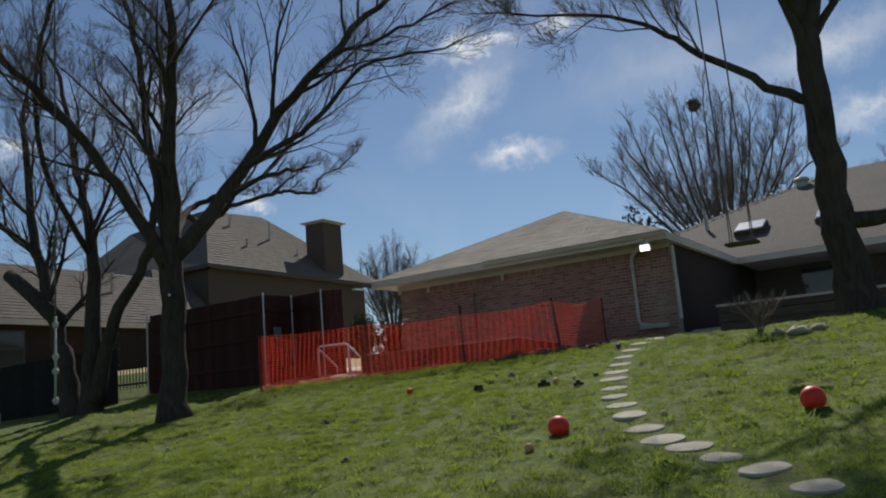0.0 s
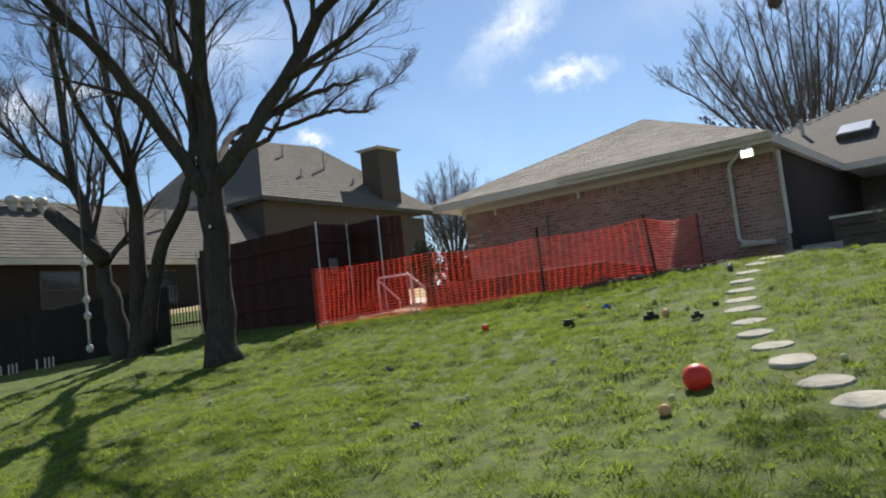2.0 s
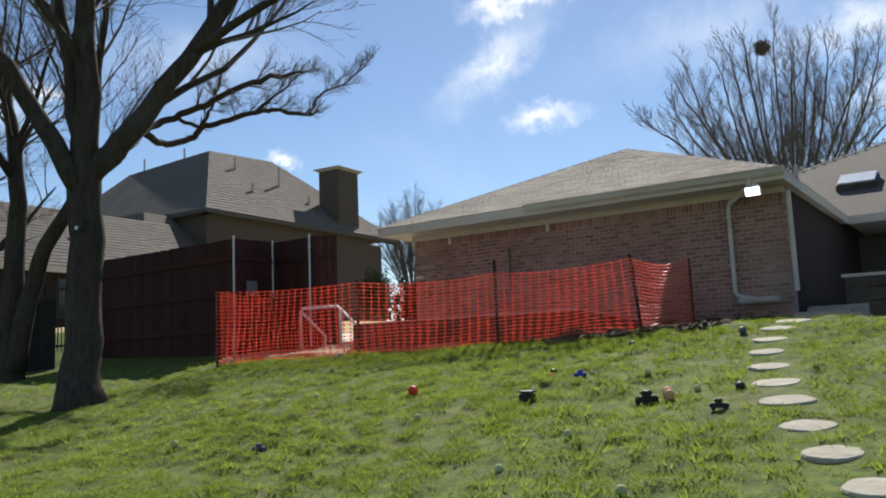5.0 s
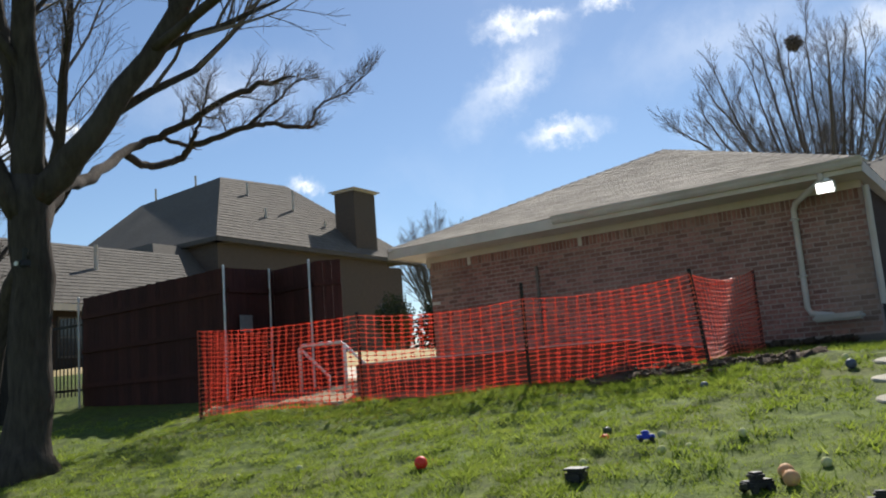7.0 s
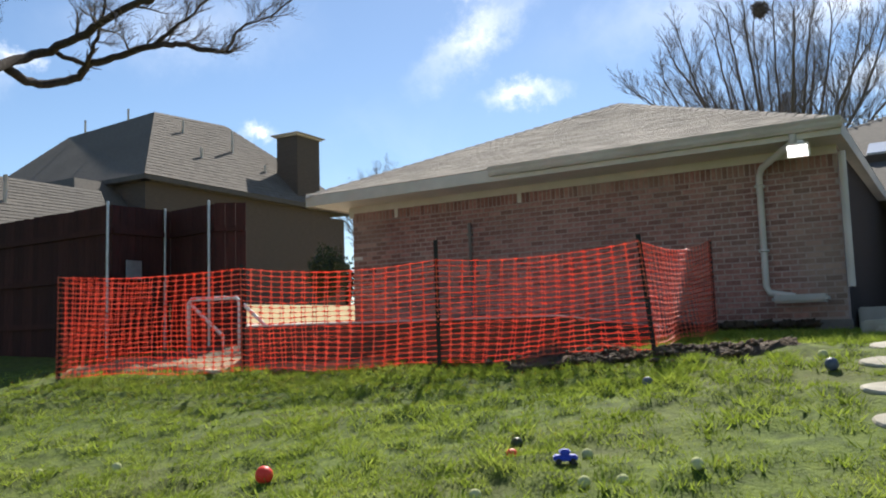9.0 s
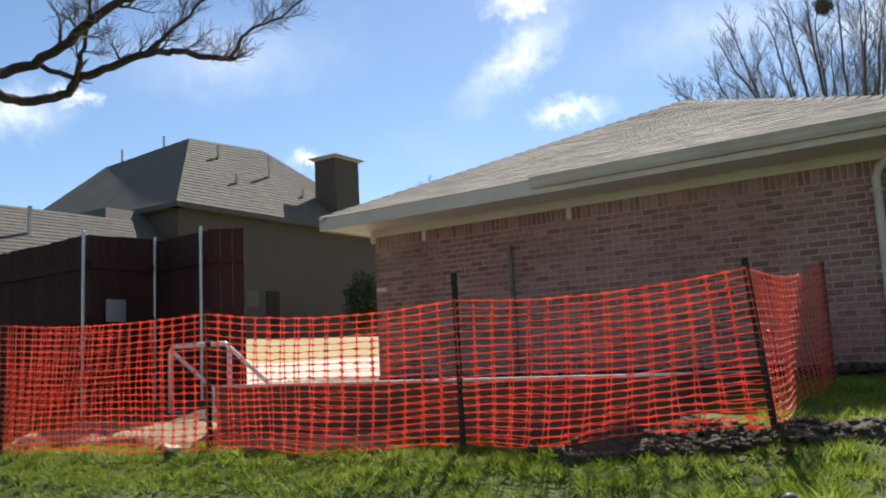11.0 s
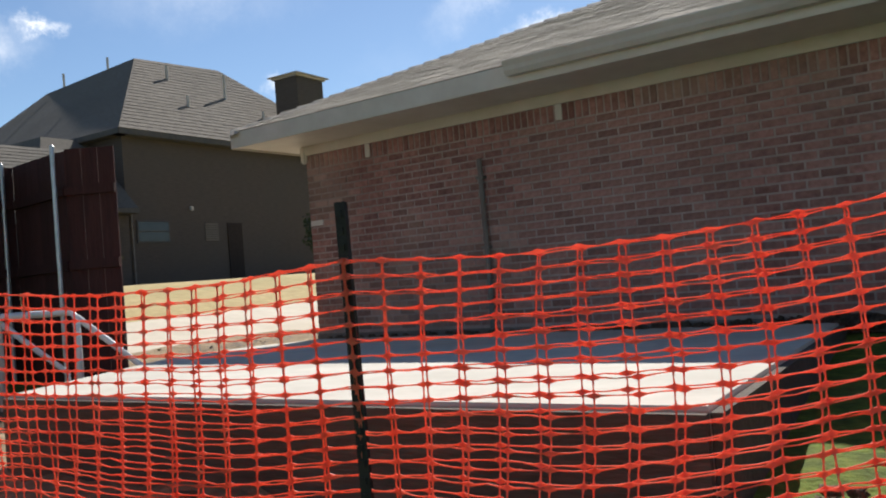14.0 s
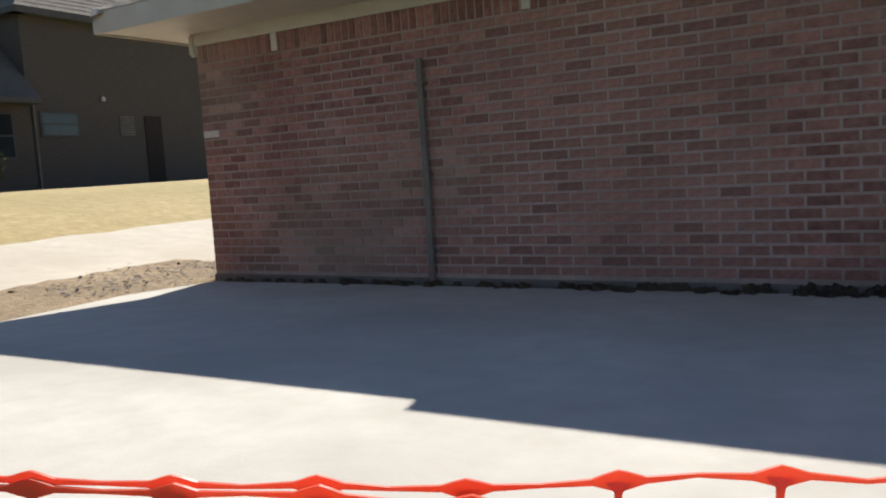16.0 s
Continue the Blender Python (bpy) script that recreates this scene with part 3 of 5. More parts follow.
for vx, vy, h in ((-6.2, 29.2, 0.5), (-2.4, 33.9, 0.55)):
    z = EZ + PITCH * (vy - MY0)
    whole("vent_pipe", Mesh().tube([(vx, vy, z - 0.1), (vx, vy, z + h), (vx, vy, z + h + 0.02)], [0.06, 0.06, 0.075], 10), M_GUTTER, "short dark vent pipe on the roof", "vent pipe", group="roof vent pipes")

lights = thing("string_lights", "string of small white bulbs along the roof hip", "string lights", (MX0, MY0, EZ))
p, q = Vector((MX0, MY0, EZ + 0.06)), Vector((MX0 + 8.9, MRY, MRZ + 0.06))
part("wire", Mesh().tube([p.lerp(q, 0.35), p.lerp(q, 0.7), q], [0.006] * 3, 5), M_BLACK, lights)
for k in range(22):
    part("bulb", Mesh().ball(p.lerp(q, 0.36 + 0.029 * k) + Vector((0, 0, 0.03)), 0.045, 8, 6), M_WHITE, lights, "", True)

# patio recess: posts, slab, terrace walls, steps
ms = Mesh().box(WX1 + 0.02, 20.2, 2.2, 12, 28.29, 2.55, 0.02)
whole("patio", ms, M_CONC, "shaded concrete patio slab", "patio", kind="structure")
ms = Mesh()
ms.box(-4.0, 19.98, 2.3, 9, 20.16, 3.02)
tw = thing("terrace_wall", "dark terrace wall with a pale cap", "wall", (-4, 20, 2.3))
part("wall", ms, M_TIMBER, tw)
part("cap", Mesh().box(-4.05, 19.94, 3.022, 9, 20.2, 3.08, 0.012), M_TRIM, tw, "pale cap")
rw = thing("retaining_wall", "low weathered timber retaining wall at the lawn's edge", "wall", (-3.5, 17.3, 2.2))
for i in range(3):
    part("sleeper", Mesh().box(-3.5, 17.3 - 0.01 * (i % 2), 2.1 + i * 0.2, 8, 17.5, 2.1 + (i + 1) * 0.2 - 0.006, 0.015), M_TIMBER, rw)
part("cap", Mesh().box(-3.52, 17.27, 2.702, 8, 17.53, 2.74, 0.01), M_TIMBER, rw, "grey top board")
ms = Mesh().box(-3.3, 17.5, 2.2, 9, 19.97, 2.6)
whole("terrace", ms, M_SOIL, "planted terrace of dark soil", "terrace", kind="structure")
for sx, sy, sz, w, d in ((-3.75, 16.2, 2.27, 0.75, 0.4), (-3.95, 16.85, 2.33, 0.8, 0.45), (-4.1, 17.55, 2.39, 0.8, 0.6)):
    whole("step", Mesh().box(sx - w / 2, sy - d / 2, sz - 0.4, sx + w / 2, sy + d / 2, sz, 0.03), M_STONE, "pale stone garden step", "step", group="garden steps")

# ---------------- concrete slab beside the house, soil round it
ms = Mesh()
top = [(-12.4, 18.2), (-12.1, 16.9), (-10.5, 14.5), (-6.8, 14.47), (-6.92, 18.95), (-12.35, 19.2)]
n = len(top)


def slab_z(y):
    """The slab falls towards the house."""
    return 2.352 + 0.037 * (19.2 - y)


ms.add([(x, y, 1.9) for x, y in top] + [(x, y, slab_z(y) - 0.012) for x, y in top] + [(x + (-9.5 - x) * 0.002, y + (17 - y) * 0.003, slab_z(y)) for x, y in top],
       [(i, (i + 1) % n, n + (i + 1) % n, n + i) for i in range(n)] + [(n + i, n + (i + 1) % n, 2 * n + (i + 1) % n, 2 * n + i) for i in range(n)] + [tuple(range(2 * n, 3 * n))])
whole("slab", ms, M_CONC, "new pale concrete slab with broom finish", "slab", kind="structure")
for a, b in (((-10.5, 14.5), (-6.8, 14.47)), ((-6.8, 14.47), (-6.92, 18.95)), ((-12.1, 16.9), (-10.5, 14.5))):
    a, b = Vector((*a, 0)), Vector((*b, 0))
    d = (b - a).normalized()
    o = Vector((d.y, -d.x, 0))
    m = Mesh()
    m.add([(*(p + o * k).xy, z) for p in (a, b) for k, z in ((0.003, 1.9), (0.041, 1.9), (0.041, slab_z(p.y) - 0.018), (0.003, slab_z(p.y) - 0.018))],
          [(0, 1, 5, 4), (1, 2, 6, 5), (2, 3, 7, 6), (3, 0, 4, 7), (0, 3, 2, 1), (4, 5, 6, 7)])
    whole("form_board", m, M_TIMBER, "dark soil-stained form board along the slab edge", "board", group="form boards")
sheet("bare_soil", -13.4, 14.2, -6.8, 19.3, M_SOIL, "dark bare soil round the slab", "soil", 0.035, 0.14, 0.25)
sheet("sandy_soil", -13.2, 13.98, -8.4, 15.2, M_SAND, "pale sandy soil under the netting", "soil", 0.055, 0.14, 0.3)
sheet("driveway", -16.95, 17.2, -12.75, 60, M_DRIVE, "pale concrete driveway", "driveway", 0.05, 0.6, 0.0)
sheet("soil_strip", -14.4, 16.9, -12.35, 20.7, M_SAND, "sandy strip with leaf litter beside the slab", "soil", 0.075, 0.14, 0.2)
sheet("dry_lawn", -34.5, 17.5, -15.5, 75, M_STRAW, "straw-coloured dormant lawn", "lawn", 0.03, 0.8, 0.2)

# ---------------- orange safety netting on steel posts
net_posts = [(-13.15, 15.5), (-12.87, 13.86), (-10.02, 13.94), (-7.775, 14.06), (-5.99, 14.72), (-6.05, 17.6)]
net_top = [3.15, 3.18, 3.11, 3.05, 3.14, 3.38]
safety = thing("safety_fence", "sagging orange plastic safety netting on dark steel posts", "safety fence", (-7.82, 14.08, 2.05))
leans = [(0, 0), (0, 0), (-0.02, 0), (0.04, -0.08), (-0.07, -0.12), (0, 0)]
for (px, py), zt, (lx, ly), over in zip(net_posts, net_top, leans, (0.02, 0.02, 0.04, 0.18, 0.06, 0.0)):
    zb = lie(px, py) - 0.15
    h = zt + over - zb
    r = Matrix(((1, 0, lx / h, px), (0, 1, ly / h, py), (0, 0, 1, zb), (0, 0, 0, 1)))
    m = Mesh().box(-0.02, -0.003, 0, 0.02, 0.003, h, 0, r).box(-0.003, 0.003, 0, 0.003, 0.034, h, 0, r)
    k = 0.22
    while k < h - 0.04:
        m.box(-0.009, -0.009, k, 0.009, -0.003, k + 0.022, 0, r)
        k += 0.052
    part("post", m, M_POST, safety, "dark studded steel post")


def netting(p, q, zt0, zt1, layer, seed, sag, lean0, lean1, belly):
    """One bay: level strands, upright strands and the swollen knots where they cross."""
    rnd = random.Random(seed)
    p, q = Vector((*p, 0)), Vector((*q, 0))
    length = (q - p).length
    along = (q - p).normalized()
    out = Vector((along.y, -along.x, 0))
    cols, rows = max(3, round(length / 0.13)), 20
    m = Mesh()
    grid = []
    sh = rnd.uniform(-1, 1)
    for j in range(rows):
        v = j / (rows - 1)
        line = []
        for i in range(cols + 1):
            s = i / cols
            base = p.lerp(q, s)
            foot = (lean0[0] + (lean1[0] - lean0[0]) * s, lean0[1] + (lean1[1] - lean0[1]) * s)
            zb = lie(base.x, base.y) + 0.05
            zt = zt0 + (zt1 - zt0) * s - sag * 4 * s * (1 - s) - 0.005 * layer
            z = zt + (zb - zt) * v + rnd.gauss(0, 0.0025) + 0.018 * math.sin(s * 9 + v * 5 + seed) * v
            drift = layer * (0.010 + 0.032 * v) + 0.012 * math.sin(v * 6 + seed + s * 4) * (0.3 + v)
            sway = 0.03 * math.sin(s * 7 + seed * 1.7 + v * 2.5) * (s * (1 - s) * 4) + layer * 0.012 + 0.018 * v * math.sin(s * 15 + seed)
            base = base + Vector((foot[0], foot[1], 0)) * (1 - v) - Vector((0, belly * v * 4 * s * (1 - s), 0))
            line.append(base + along * (drift * (0.2 + s * (1 - s) * 4)) + out * sway + Vector((0, 0, z)))
        grid.append(line)
    th = 0.0018

    def ribbon(a, b, w0, wm, w1, across):
        c = a.lerp(b, 0.5) + Vector((rnd.gauss(0, .001), rnd.gauss(0, .001), rnd.gauss(0, .002)))
        vs = []
        for c0, w in ((a, w0), (a.lerp(b, 0.07), w0 * 0.74), (a.lerp(b, 0.17), wm * 1.5), (c, wm * 0.85), (a.lerp(b, 0.83), wm * 1.5), (a.lerp(b, 0.93), w1 * 0.74), (b, w1)):
            vs += [c0 + across * w + out * th, c0 - across * w + out * th, c0 - across * w - out * th, c0 + across * w - out * th]
        fs = [(k * 4 + e, k * 4 + (e + 1) % 4, k * 4 + 4 + (e + 1) % 4, k * 4 + 4 + e) for k in range(6) for e in range(4)]
        m.add(vs, fs)

    up = Vector((0, 0, 1))
    for j in range(rows):
        for i in range(cols):
            ribbon(grid[j][i], grid[j][i + 1], 0.0085, 0.0017, 0.0085, up)
    for j in range(rows - 1):
        for i in range(cols + 1):
            ribbon(grid[j][i], grid[j + 1][i], 0.0108, 0.0021, 0.0108, along)
    return m


for b in range(5):
    for layer in (0, 1):
        part("netting", netting(net_posts[b], net_posts[b + 1], net_top[b], net_top[b + 1], layer, b * 2 + layer + 3, (0.02, 0.05, 0.07, 0.06, 0.10)[b], leans[b], leans[b + 1], (0, 0.1, 0.1, 0.3, 0)[b]), M_ORANGE, safety, "", False, "stuff")

# ---------------- stained board fence with steel posts
F_PTS = [(-19.0, 16.1), (-14.36, 15.80), (-14.30, 16.86), (-13.16, 16.69), (-12.74, 16.92)]
F_TOP = 4.44
fence = thing("board_fence", "tall dark red stained board fence with steel posts", "fence", (-14.25, 15.72, 2.2))
for i in range(len(F_PTS) - 1):
    a, b = Vector((*F_PTS[i], 0)), Vector((*F_PTS[i + 1], 0))
    d = (b - a).normalized()
    nrm = Vector((-d.y, d.x, 0))
    L = (b - a).length
    k = max(1, round(L / 0.14))
    for j in range(k):
        s = a + d * (L * j / k)
        zb = lie(s.x, s.y) - 0.05
        ang = math.atan2(d.y, d.x)
        r = Matrix.Translation((s.x, s.y, 0)) @ Matrix.Rotation(ang, 4, "Z")
        zt = F_TOP + random.uniform(-0.012, 0.012) 
        w = L / k
        part("board", Mesh().box(0.002, 0.0, zb, w - 0.002, 0.018 + random.uniform(-.002, .002), zt, 0, r), M_FENCE, fence)
    for z in (2.6, 3.3, 4.0):
        r = Matrix.Translation((a.x, a.y, 0)) @ Matrix.Rotation(math.atan2(d.y, d.x), 4, "Z")
        part("rail", Mesh().box(0, -0.04, z, L, -0.002, z + 0.09, 0.004, r), M_FENCE, fence)
for px, py in ((-19.0, 16.05), (-14.33, 15.74), (-14.28, 16.78), (-13.16, 16.62)):
    zb = lie(px, py) - 0.1
    part("fence_post", Mesh().tube([(px, py - 0.05, zb), (px, py - 0.05, F_TOP + 0.02), (px, py - 0.05, F_TOP + 0.035)], [0.021, 0.021, 0.010], 10), M_GALV, fence, "galvanised steel post")
whole("notice_board", Mesh().box(-14.285, 15.98, 3.31, -14.268, 16.27, 3.60, 0.003), M_GALV, "blank pale square plate on the fence", "plate")

# metal gate left of the fence
gate = thing("metal_gate", "dark metal yard gate between two posts", "gate", (-20.2, 16.3, 2.3))
for px in (-21.3, -19.15):
    part("post", Mesh().box(px - 0.05, 16.2, 2.0, px + 0.05, 16.3, 4.3, 0.008), M_POST, gate)
for z in (2.55, 3.9):
    part("rail", Mesh().box(-21.25, 16.23, z, -19.2, 16.27, z + 0.05, 0.006), M_POST, gate)
for i in range(15):
    part("bar", Mesh().box(-21.15 + i * 0.135, 16.24, 2.45, -21.13 + i * 0.135, 16.26, 4.1), M_POST, gate)

# low fence along the lawn's far edge, with a row of pale pickets;
# its near-black boards are added to carry the wing's shade over the gap
M_SHADEWOOD = material("fence_wood_shade", [(0.012, 0.011, 0.011), (0.028, 0.025, 0.023)], 5, 0.9, bump=0.3, stretch=(6, 6, 1), vary=0.2)
low = thing("low_fence", "low board fence at the lawn's edge, shade put into its colour", "fence", (-19.7, 14.4, 2.0))
a, b = Vector((-19.4, 15.3, 0)), Vector((-31.0, 12.2, 0))
d = (b - a).normalized()
k = 56
for i in range(k):
    p = a.lerp(b, i / k)
    r = Matrix.Translation((p.x, p.y, 0)) @ Matrix.Rotation(math.atan2(d.y, d.x), 4, "Z")
    zb = lie(p.x, p.y) - 0.2
    part("board", Mesh().box(0.004, -0.01, zb, (b - a).length / k - 0.004, 0.012, zb + 1.75 + random.uniform(-0.02, 0.02), 0, r), M_SHADEWOOD, low)
edging = thing("picket_edging", "short white picket edging before the dark fence", "edging", (-23, 13.6, 1.9))
for i in range(26):
    p = a.lerp(b, 0.30 + 0.012 * i) + Vector((0.08, -0.35, 0))
    zb = lie(p.x, p.y) - 0.05
    if i % 9 in (0, 1, 2, 4):
        part("picket", Mesh().box(p.x - 0.025, p.y - 0.01, zb, p.x + 0.025, p.y + 0.01, zb + 0.33, 0), M_PIPE, edging)

# ---------------- neighbouring house
nb = thing("neighbour_house", "two-storey neighbouring house with steep brown roof", "house", (-34, 33, 3.2))
NX, NY, NZ, NG = -34.0, 33.2, 9.9, 3.0
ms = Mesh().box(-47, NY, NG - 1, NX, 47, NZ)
part("wall", ms, M_NEIGHBOUR, nb, "brown-grey side wall, its shade put into the colour")
RX, RZ = -38.8, 14.6
ov = 0.45
ms = Mesh()
E0, E1, E2, E3 = (NX + ov, NY - ov, NZ - 0.1), (NX + ov, 50, NZ - 0.1), (-47 - ov, 50, NZ - 0.1), (-47 - ov, NY - ov, NZ - 0.1)
R0, R1, R2 = (RX, 37.9, RZ), (RX, 43.2, RZ + 0.3), (-46.0, 37.9, RZ - 0.4)
ms = courses(ms, E0, E1, R0, R1, (1, 0, 1), 0.3, 0.02, True)
ms.add([E0, R0, R2, E3], [(0, 3, 2, 1)])
ms.add([E1, E2, R1], [(0, 1, 2)])
ms.add([R0, R1, E2, R2], [(0, 1, 2, 3)])
ms.add([E3, R2, E2], [(0, 1, 2)])
ms.add([(-34.6, 47.2, NZ + 0.4), (RX, 43.2, RZ + 0.25), (-36.5, 50, NZ + 1.5), (-33.6, 52, NZ - 0.1)], [(0, 1, 2, 3)])
part("roof", ms, M_SHINGLE_FAR, nb, "brown shingle roof, steep hip")
part("eave_board", Mesh().box(NX + ov - 0.02, NY - ov, NZ - 0.32, NX + ov + 0.02, 50, NZ - 0.11).box(-47, NY - ov - 0.02, NZ - 0.32, NX + ov, NY - ov + 0.02, NZ - 0.11).box(-47, NY - ov, NZ - 0.34, NX + ov, NY, NZ - 0.3).box(NX, NY - ov, NZ - 0.34, NX + ov, 50, NZ - 0.3), M_STUCCO, nb, "grey eave board")
part("annex_wall", Mesh().box(-44, 29.5, NG - 1, -33.9, NY - 0.02, 6.45), M_NEIGHBOUR, nb, "lower storey beside the house, shade put into its colour")
ms = Mesh()
q = [(-33.2, 29, 6.55), (-33.2, NY - 0.02, 6.55), (-36.3, NY - 0.02, 9.7), (-36.3, 31.2, 9.7), (-44, 31.2, 9.7), (-44, 29, 6.55), (-44, NY - 0.02, 9.7)]
ms.add(q, [(0, 1, 2, 3), (0, 3, 4, 5), (3, 2, 6, 4)])
# darker shingle than the main roof: the house's shadow put into colour
part("annex_roof", ms, M_SHINGLE_DARK, nb, "lower hipped roof against the side wall")
part("eave_board", Mesh().box(-33.22, 29, 6.36, -33.16, NY - 0.02, 6.54).box(-33.9, 29.0, 6.36, -33.22, NY - 0.02, 6.4), M_STUCCO, nb)
part("north_wall", Mesh().box(-46, 47.02, NG - 1, NX - 0.02, 48.5, 9.3), M_NEIGHBOUR, nb, "end wall past the chimney, shade put into its colour")
ch = part("chimney", Mesh().box(-35.6, 44.1, NG - 1, -34.05, 46.2, 13.85, 0.03), M_NEIGHBOUR, nb, "broad brown chimney stack")
part("chimney_cap", Mesh().box(-35.7, 44.0, 13.85, -33.95, 46.3, 13.95).box(-35.85, 43.85, 13.95, -33.8, 46.45, 14.0), M_GUTTER, ch, "overhanging metal chimney cap")


def far_window(x, y, z, w, h, parent, face="x"):
    if face == "x":
        fr = Mesh().box(x, y - w / 2 - 0.08, z - 0.08, x + 0.06, y + w / 2 + 0.08, z + h + 0.08, 0.01)
        gl = Mesh().box(x + 0.062, y - w / 2, z, x + 0.07, y + w / 2, z + h / 2 - 0.03).box(x + 0.062, y - w / 2, z + h / 2 + 0.03, x + 0.07, y + w / 2, z + h)
    win = part("window", fr, M_STUCCO, parent, "grey framed window")
    part("pane", gl, M_GLASS, win, "dark panes")


far_window(-33.9, 31.63, 4.5, 1.5, 1.5, nb)
far_window(NX, 34.42, 5.3, 1.5, 0.78, nb)
part("back_door", Mesh().box(NX, 38.5, 3.2, NX + 0.05, 39.4, 6.1, 0.01), M_BRICK_SHADE, nb, "dark door in the side wall")
part("wall_light", Mesh().box(NX, 36.4, 6.62, NX + 0.14, 36.56, 6.8, 0.03), M_PIPE, nb, "small pale wall light")
part("rain_pipe", Mesh().tube([(NX + 0.06, 33.36, 6.9), (NX + 0.06, 33.36, 3.2)], [0.05, 0.05], 8), M_PIPE_DARK, nb)
ms = Mesh()
for i in range(8):
    ms.box(NX, 37.2, 5.3 + i * 0.1, NX + 0.05, 37.95, 5.36 + i * 0.1)
part("wall_vent", ms, M_PIPE_DARK, nb, "louvred wall vent")
for i, (vx, vy, h) in enumerate(((-37.4, 38.6, 0.7), (-36.6, 41.5, 1.3), (-35.6, 38.2, 0.5), (-35.5, 43.0, 0.4))):
    z = NZ + (NX + ov - vx) * (RZ - NZ) / (NX + ov - RX)
    part("roof_pipe", Mesh().tube([(vx, vy, z - 0.2), (vx, vy, z + h)], [0.07, 0.07], 8), M_GUTTER, nb)
for vx, vz in ((-41.5, 1.0), (-45.2, 0.9)):
    part("roof_pipe", Mesh().tube([(vx, 38.4, RZ - 0.6), (vx, 38.4, RZ + vz - 0.3)], [0.06, 0.06], 8), M_GUTTER, nb)
# house at the far end of the drive
fh = thing("far_house", "distant dark brick house at the end of the drive", "house", (-40, 84, 3))
part("wall", Mesh().box(-52, 80, 2, -22, 90, 6.6), M_BRICK_SHADE, fh)
m = Mesh()
q = [(-52.6, 79.4, 6.5), (-21.4, 79.4, 6.5), (-21.4, 90.6, 6.5), (-52.6, 90.6, 6.5), (-47.5, 85, 9.6), (-26.5, 85, 9.6)]
m.add(q, [(0, 1, 5, 4), (1, 2, 5), (2, 3, 4, 5), (3, 0, 4)])
part("roof", m, M_SHINGLE_DARK, fh)
for wx in (-48, -43, -37, -31, -26):
    w = part("window", Mesh().box(wx - 0.8, 79.92, 4.0, wx + 0.8, 79.99, 5.6, 0.01), M_STUCCO, fh, "grey framed window")
    part("pane", Mesh().box(wx - 0.68, 79.9, 4.1, wx + 0.68, 79.915, 5.5), M_GLASS, w)
# low wing towards the yard
wg = thing("neighbour_wing", "long low wing with grey-brown shingle roof", "house", (-30.5, 24, 3))
# wing wall in the near-black brick, which carries the shade under its eave
part("wall", Mesh().box(-38, 12.0, NG - 1, -30.5, 28.2, 6.0), M_BRICK_SHADE, wg, "brick wall with its shade put into the colour")
ms = courses(Mesh(), (-30.0, 11.5, 5.8), (-30.0, 28.6, 5.8), (-34.2, 14.5, 8.8), (-34.2, 31.0, 8.8), (1, 0, 1.2), 0.3, 0.02, True)
ms.add([(-34.2, 14.5, 8.8), (-34.2, 31, 8.8), (-38.5, 28.6, 5.8), (-38.5, 11.5, 5.8)], [(0, 1, 2, 3)])
ms.add([(-30, 11.5, 5.8), (-34.2, 14.5, 8.8), (-38.5, 11.5, 5.8)], [(0, 1, 2)])
part("roof", ms, M_SHINGLE_DARK, wg, "grey-brown shingle roof")
part("eave_board", Mesh().box(-30.03, 11.5, 5.55, -29.97, 28.6, 5.79), M_TRIM, wg, "pale eave board")
for wy in (15, 19, 23.5, 27):
    far_window(-30.5, wy, 4.0, 1.5, 1.3, wg)
for vy in (18.95, 19.55, 20.15):
    part("turbine_vent", Mesh().tube([(-33.4, vy, 8.0), (-33.4, vy, 8.5)], [0.16, 0.16], 12).ball((-33.4, vy, 8.62), 0.28, 16, 10, 0.75), M_GUTTER, wg, "round metal turbine vent", True)
part("roof_pipe", Mesh().tube([(-32.4, 25.5, 7.3), (-32.4, 25.5, 8.5)], [0.08, 0.08], 8), M_GUTTER, wg)


# ---------------- trees
def smooth_path(pts, k=5):
    pts = [Vector(p) for p in pts]
    e = [pts[0] * 2 - pts[1]] + pts + [pts[-1] * 2 - pts[-2]]
    res = []
    for i in range(1, len(e) - 2):
        for j in range(k):
            t = j / k
            a, b, c, d = e[i - 1], e[i], e[i + 1], e[i + 2]
            res.append(0.5 * ((2 * b) + (c - a) * t + (2 * a - 5 * b + 4 * c - d) * t * t + (3 * b - a - 3 * c + d) * t ** 3))
    res.append(pts[-1])
    return res


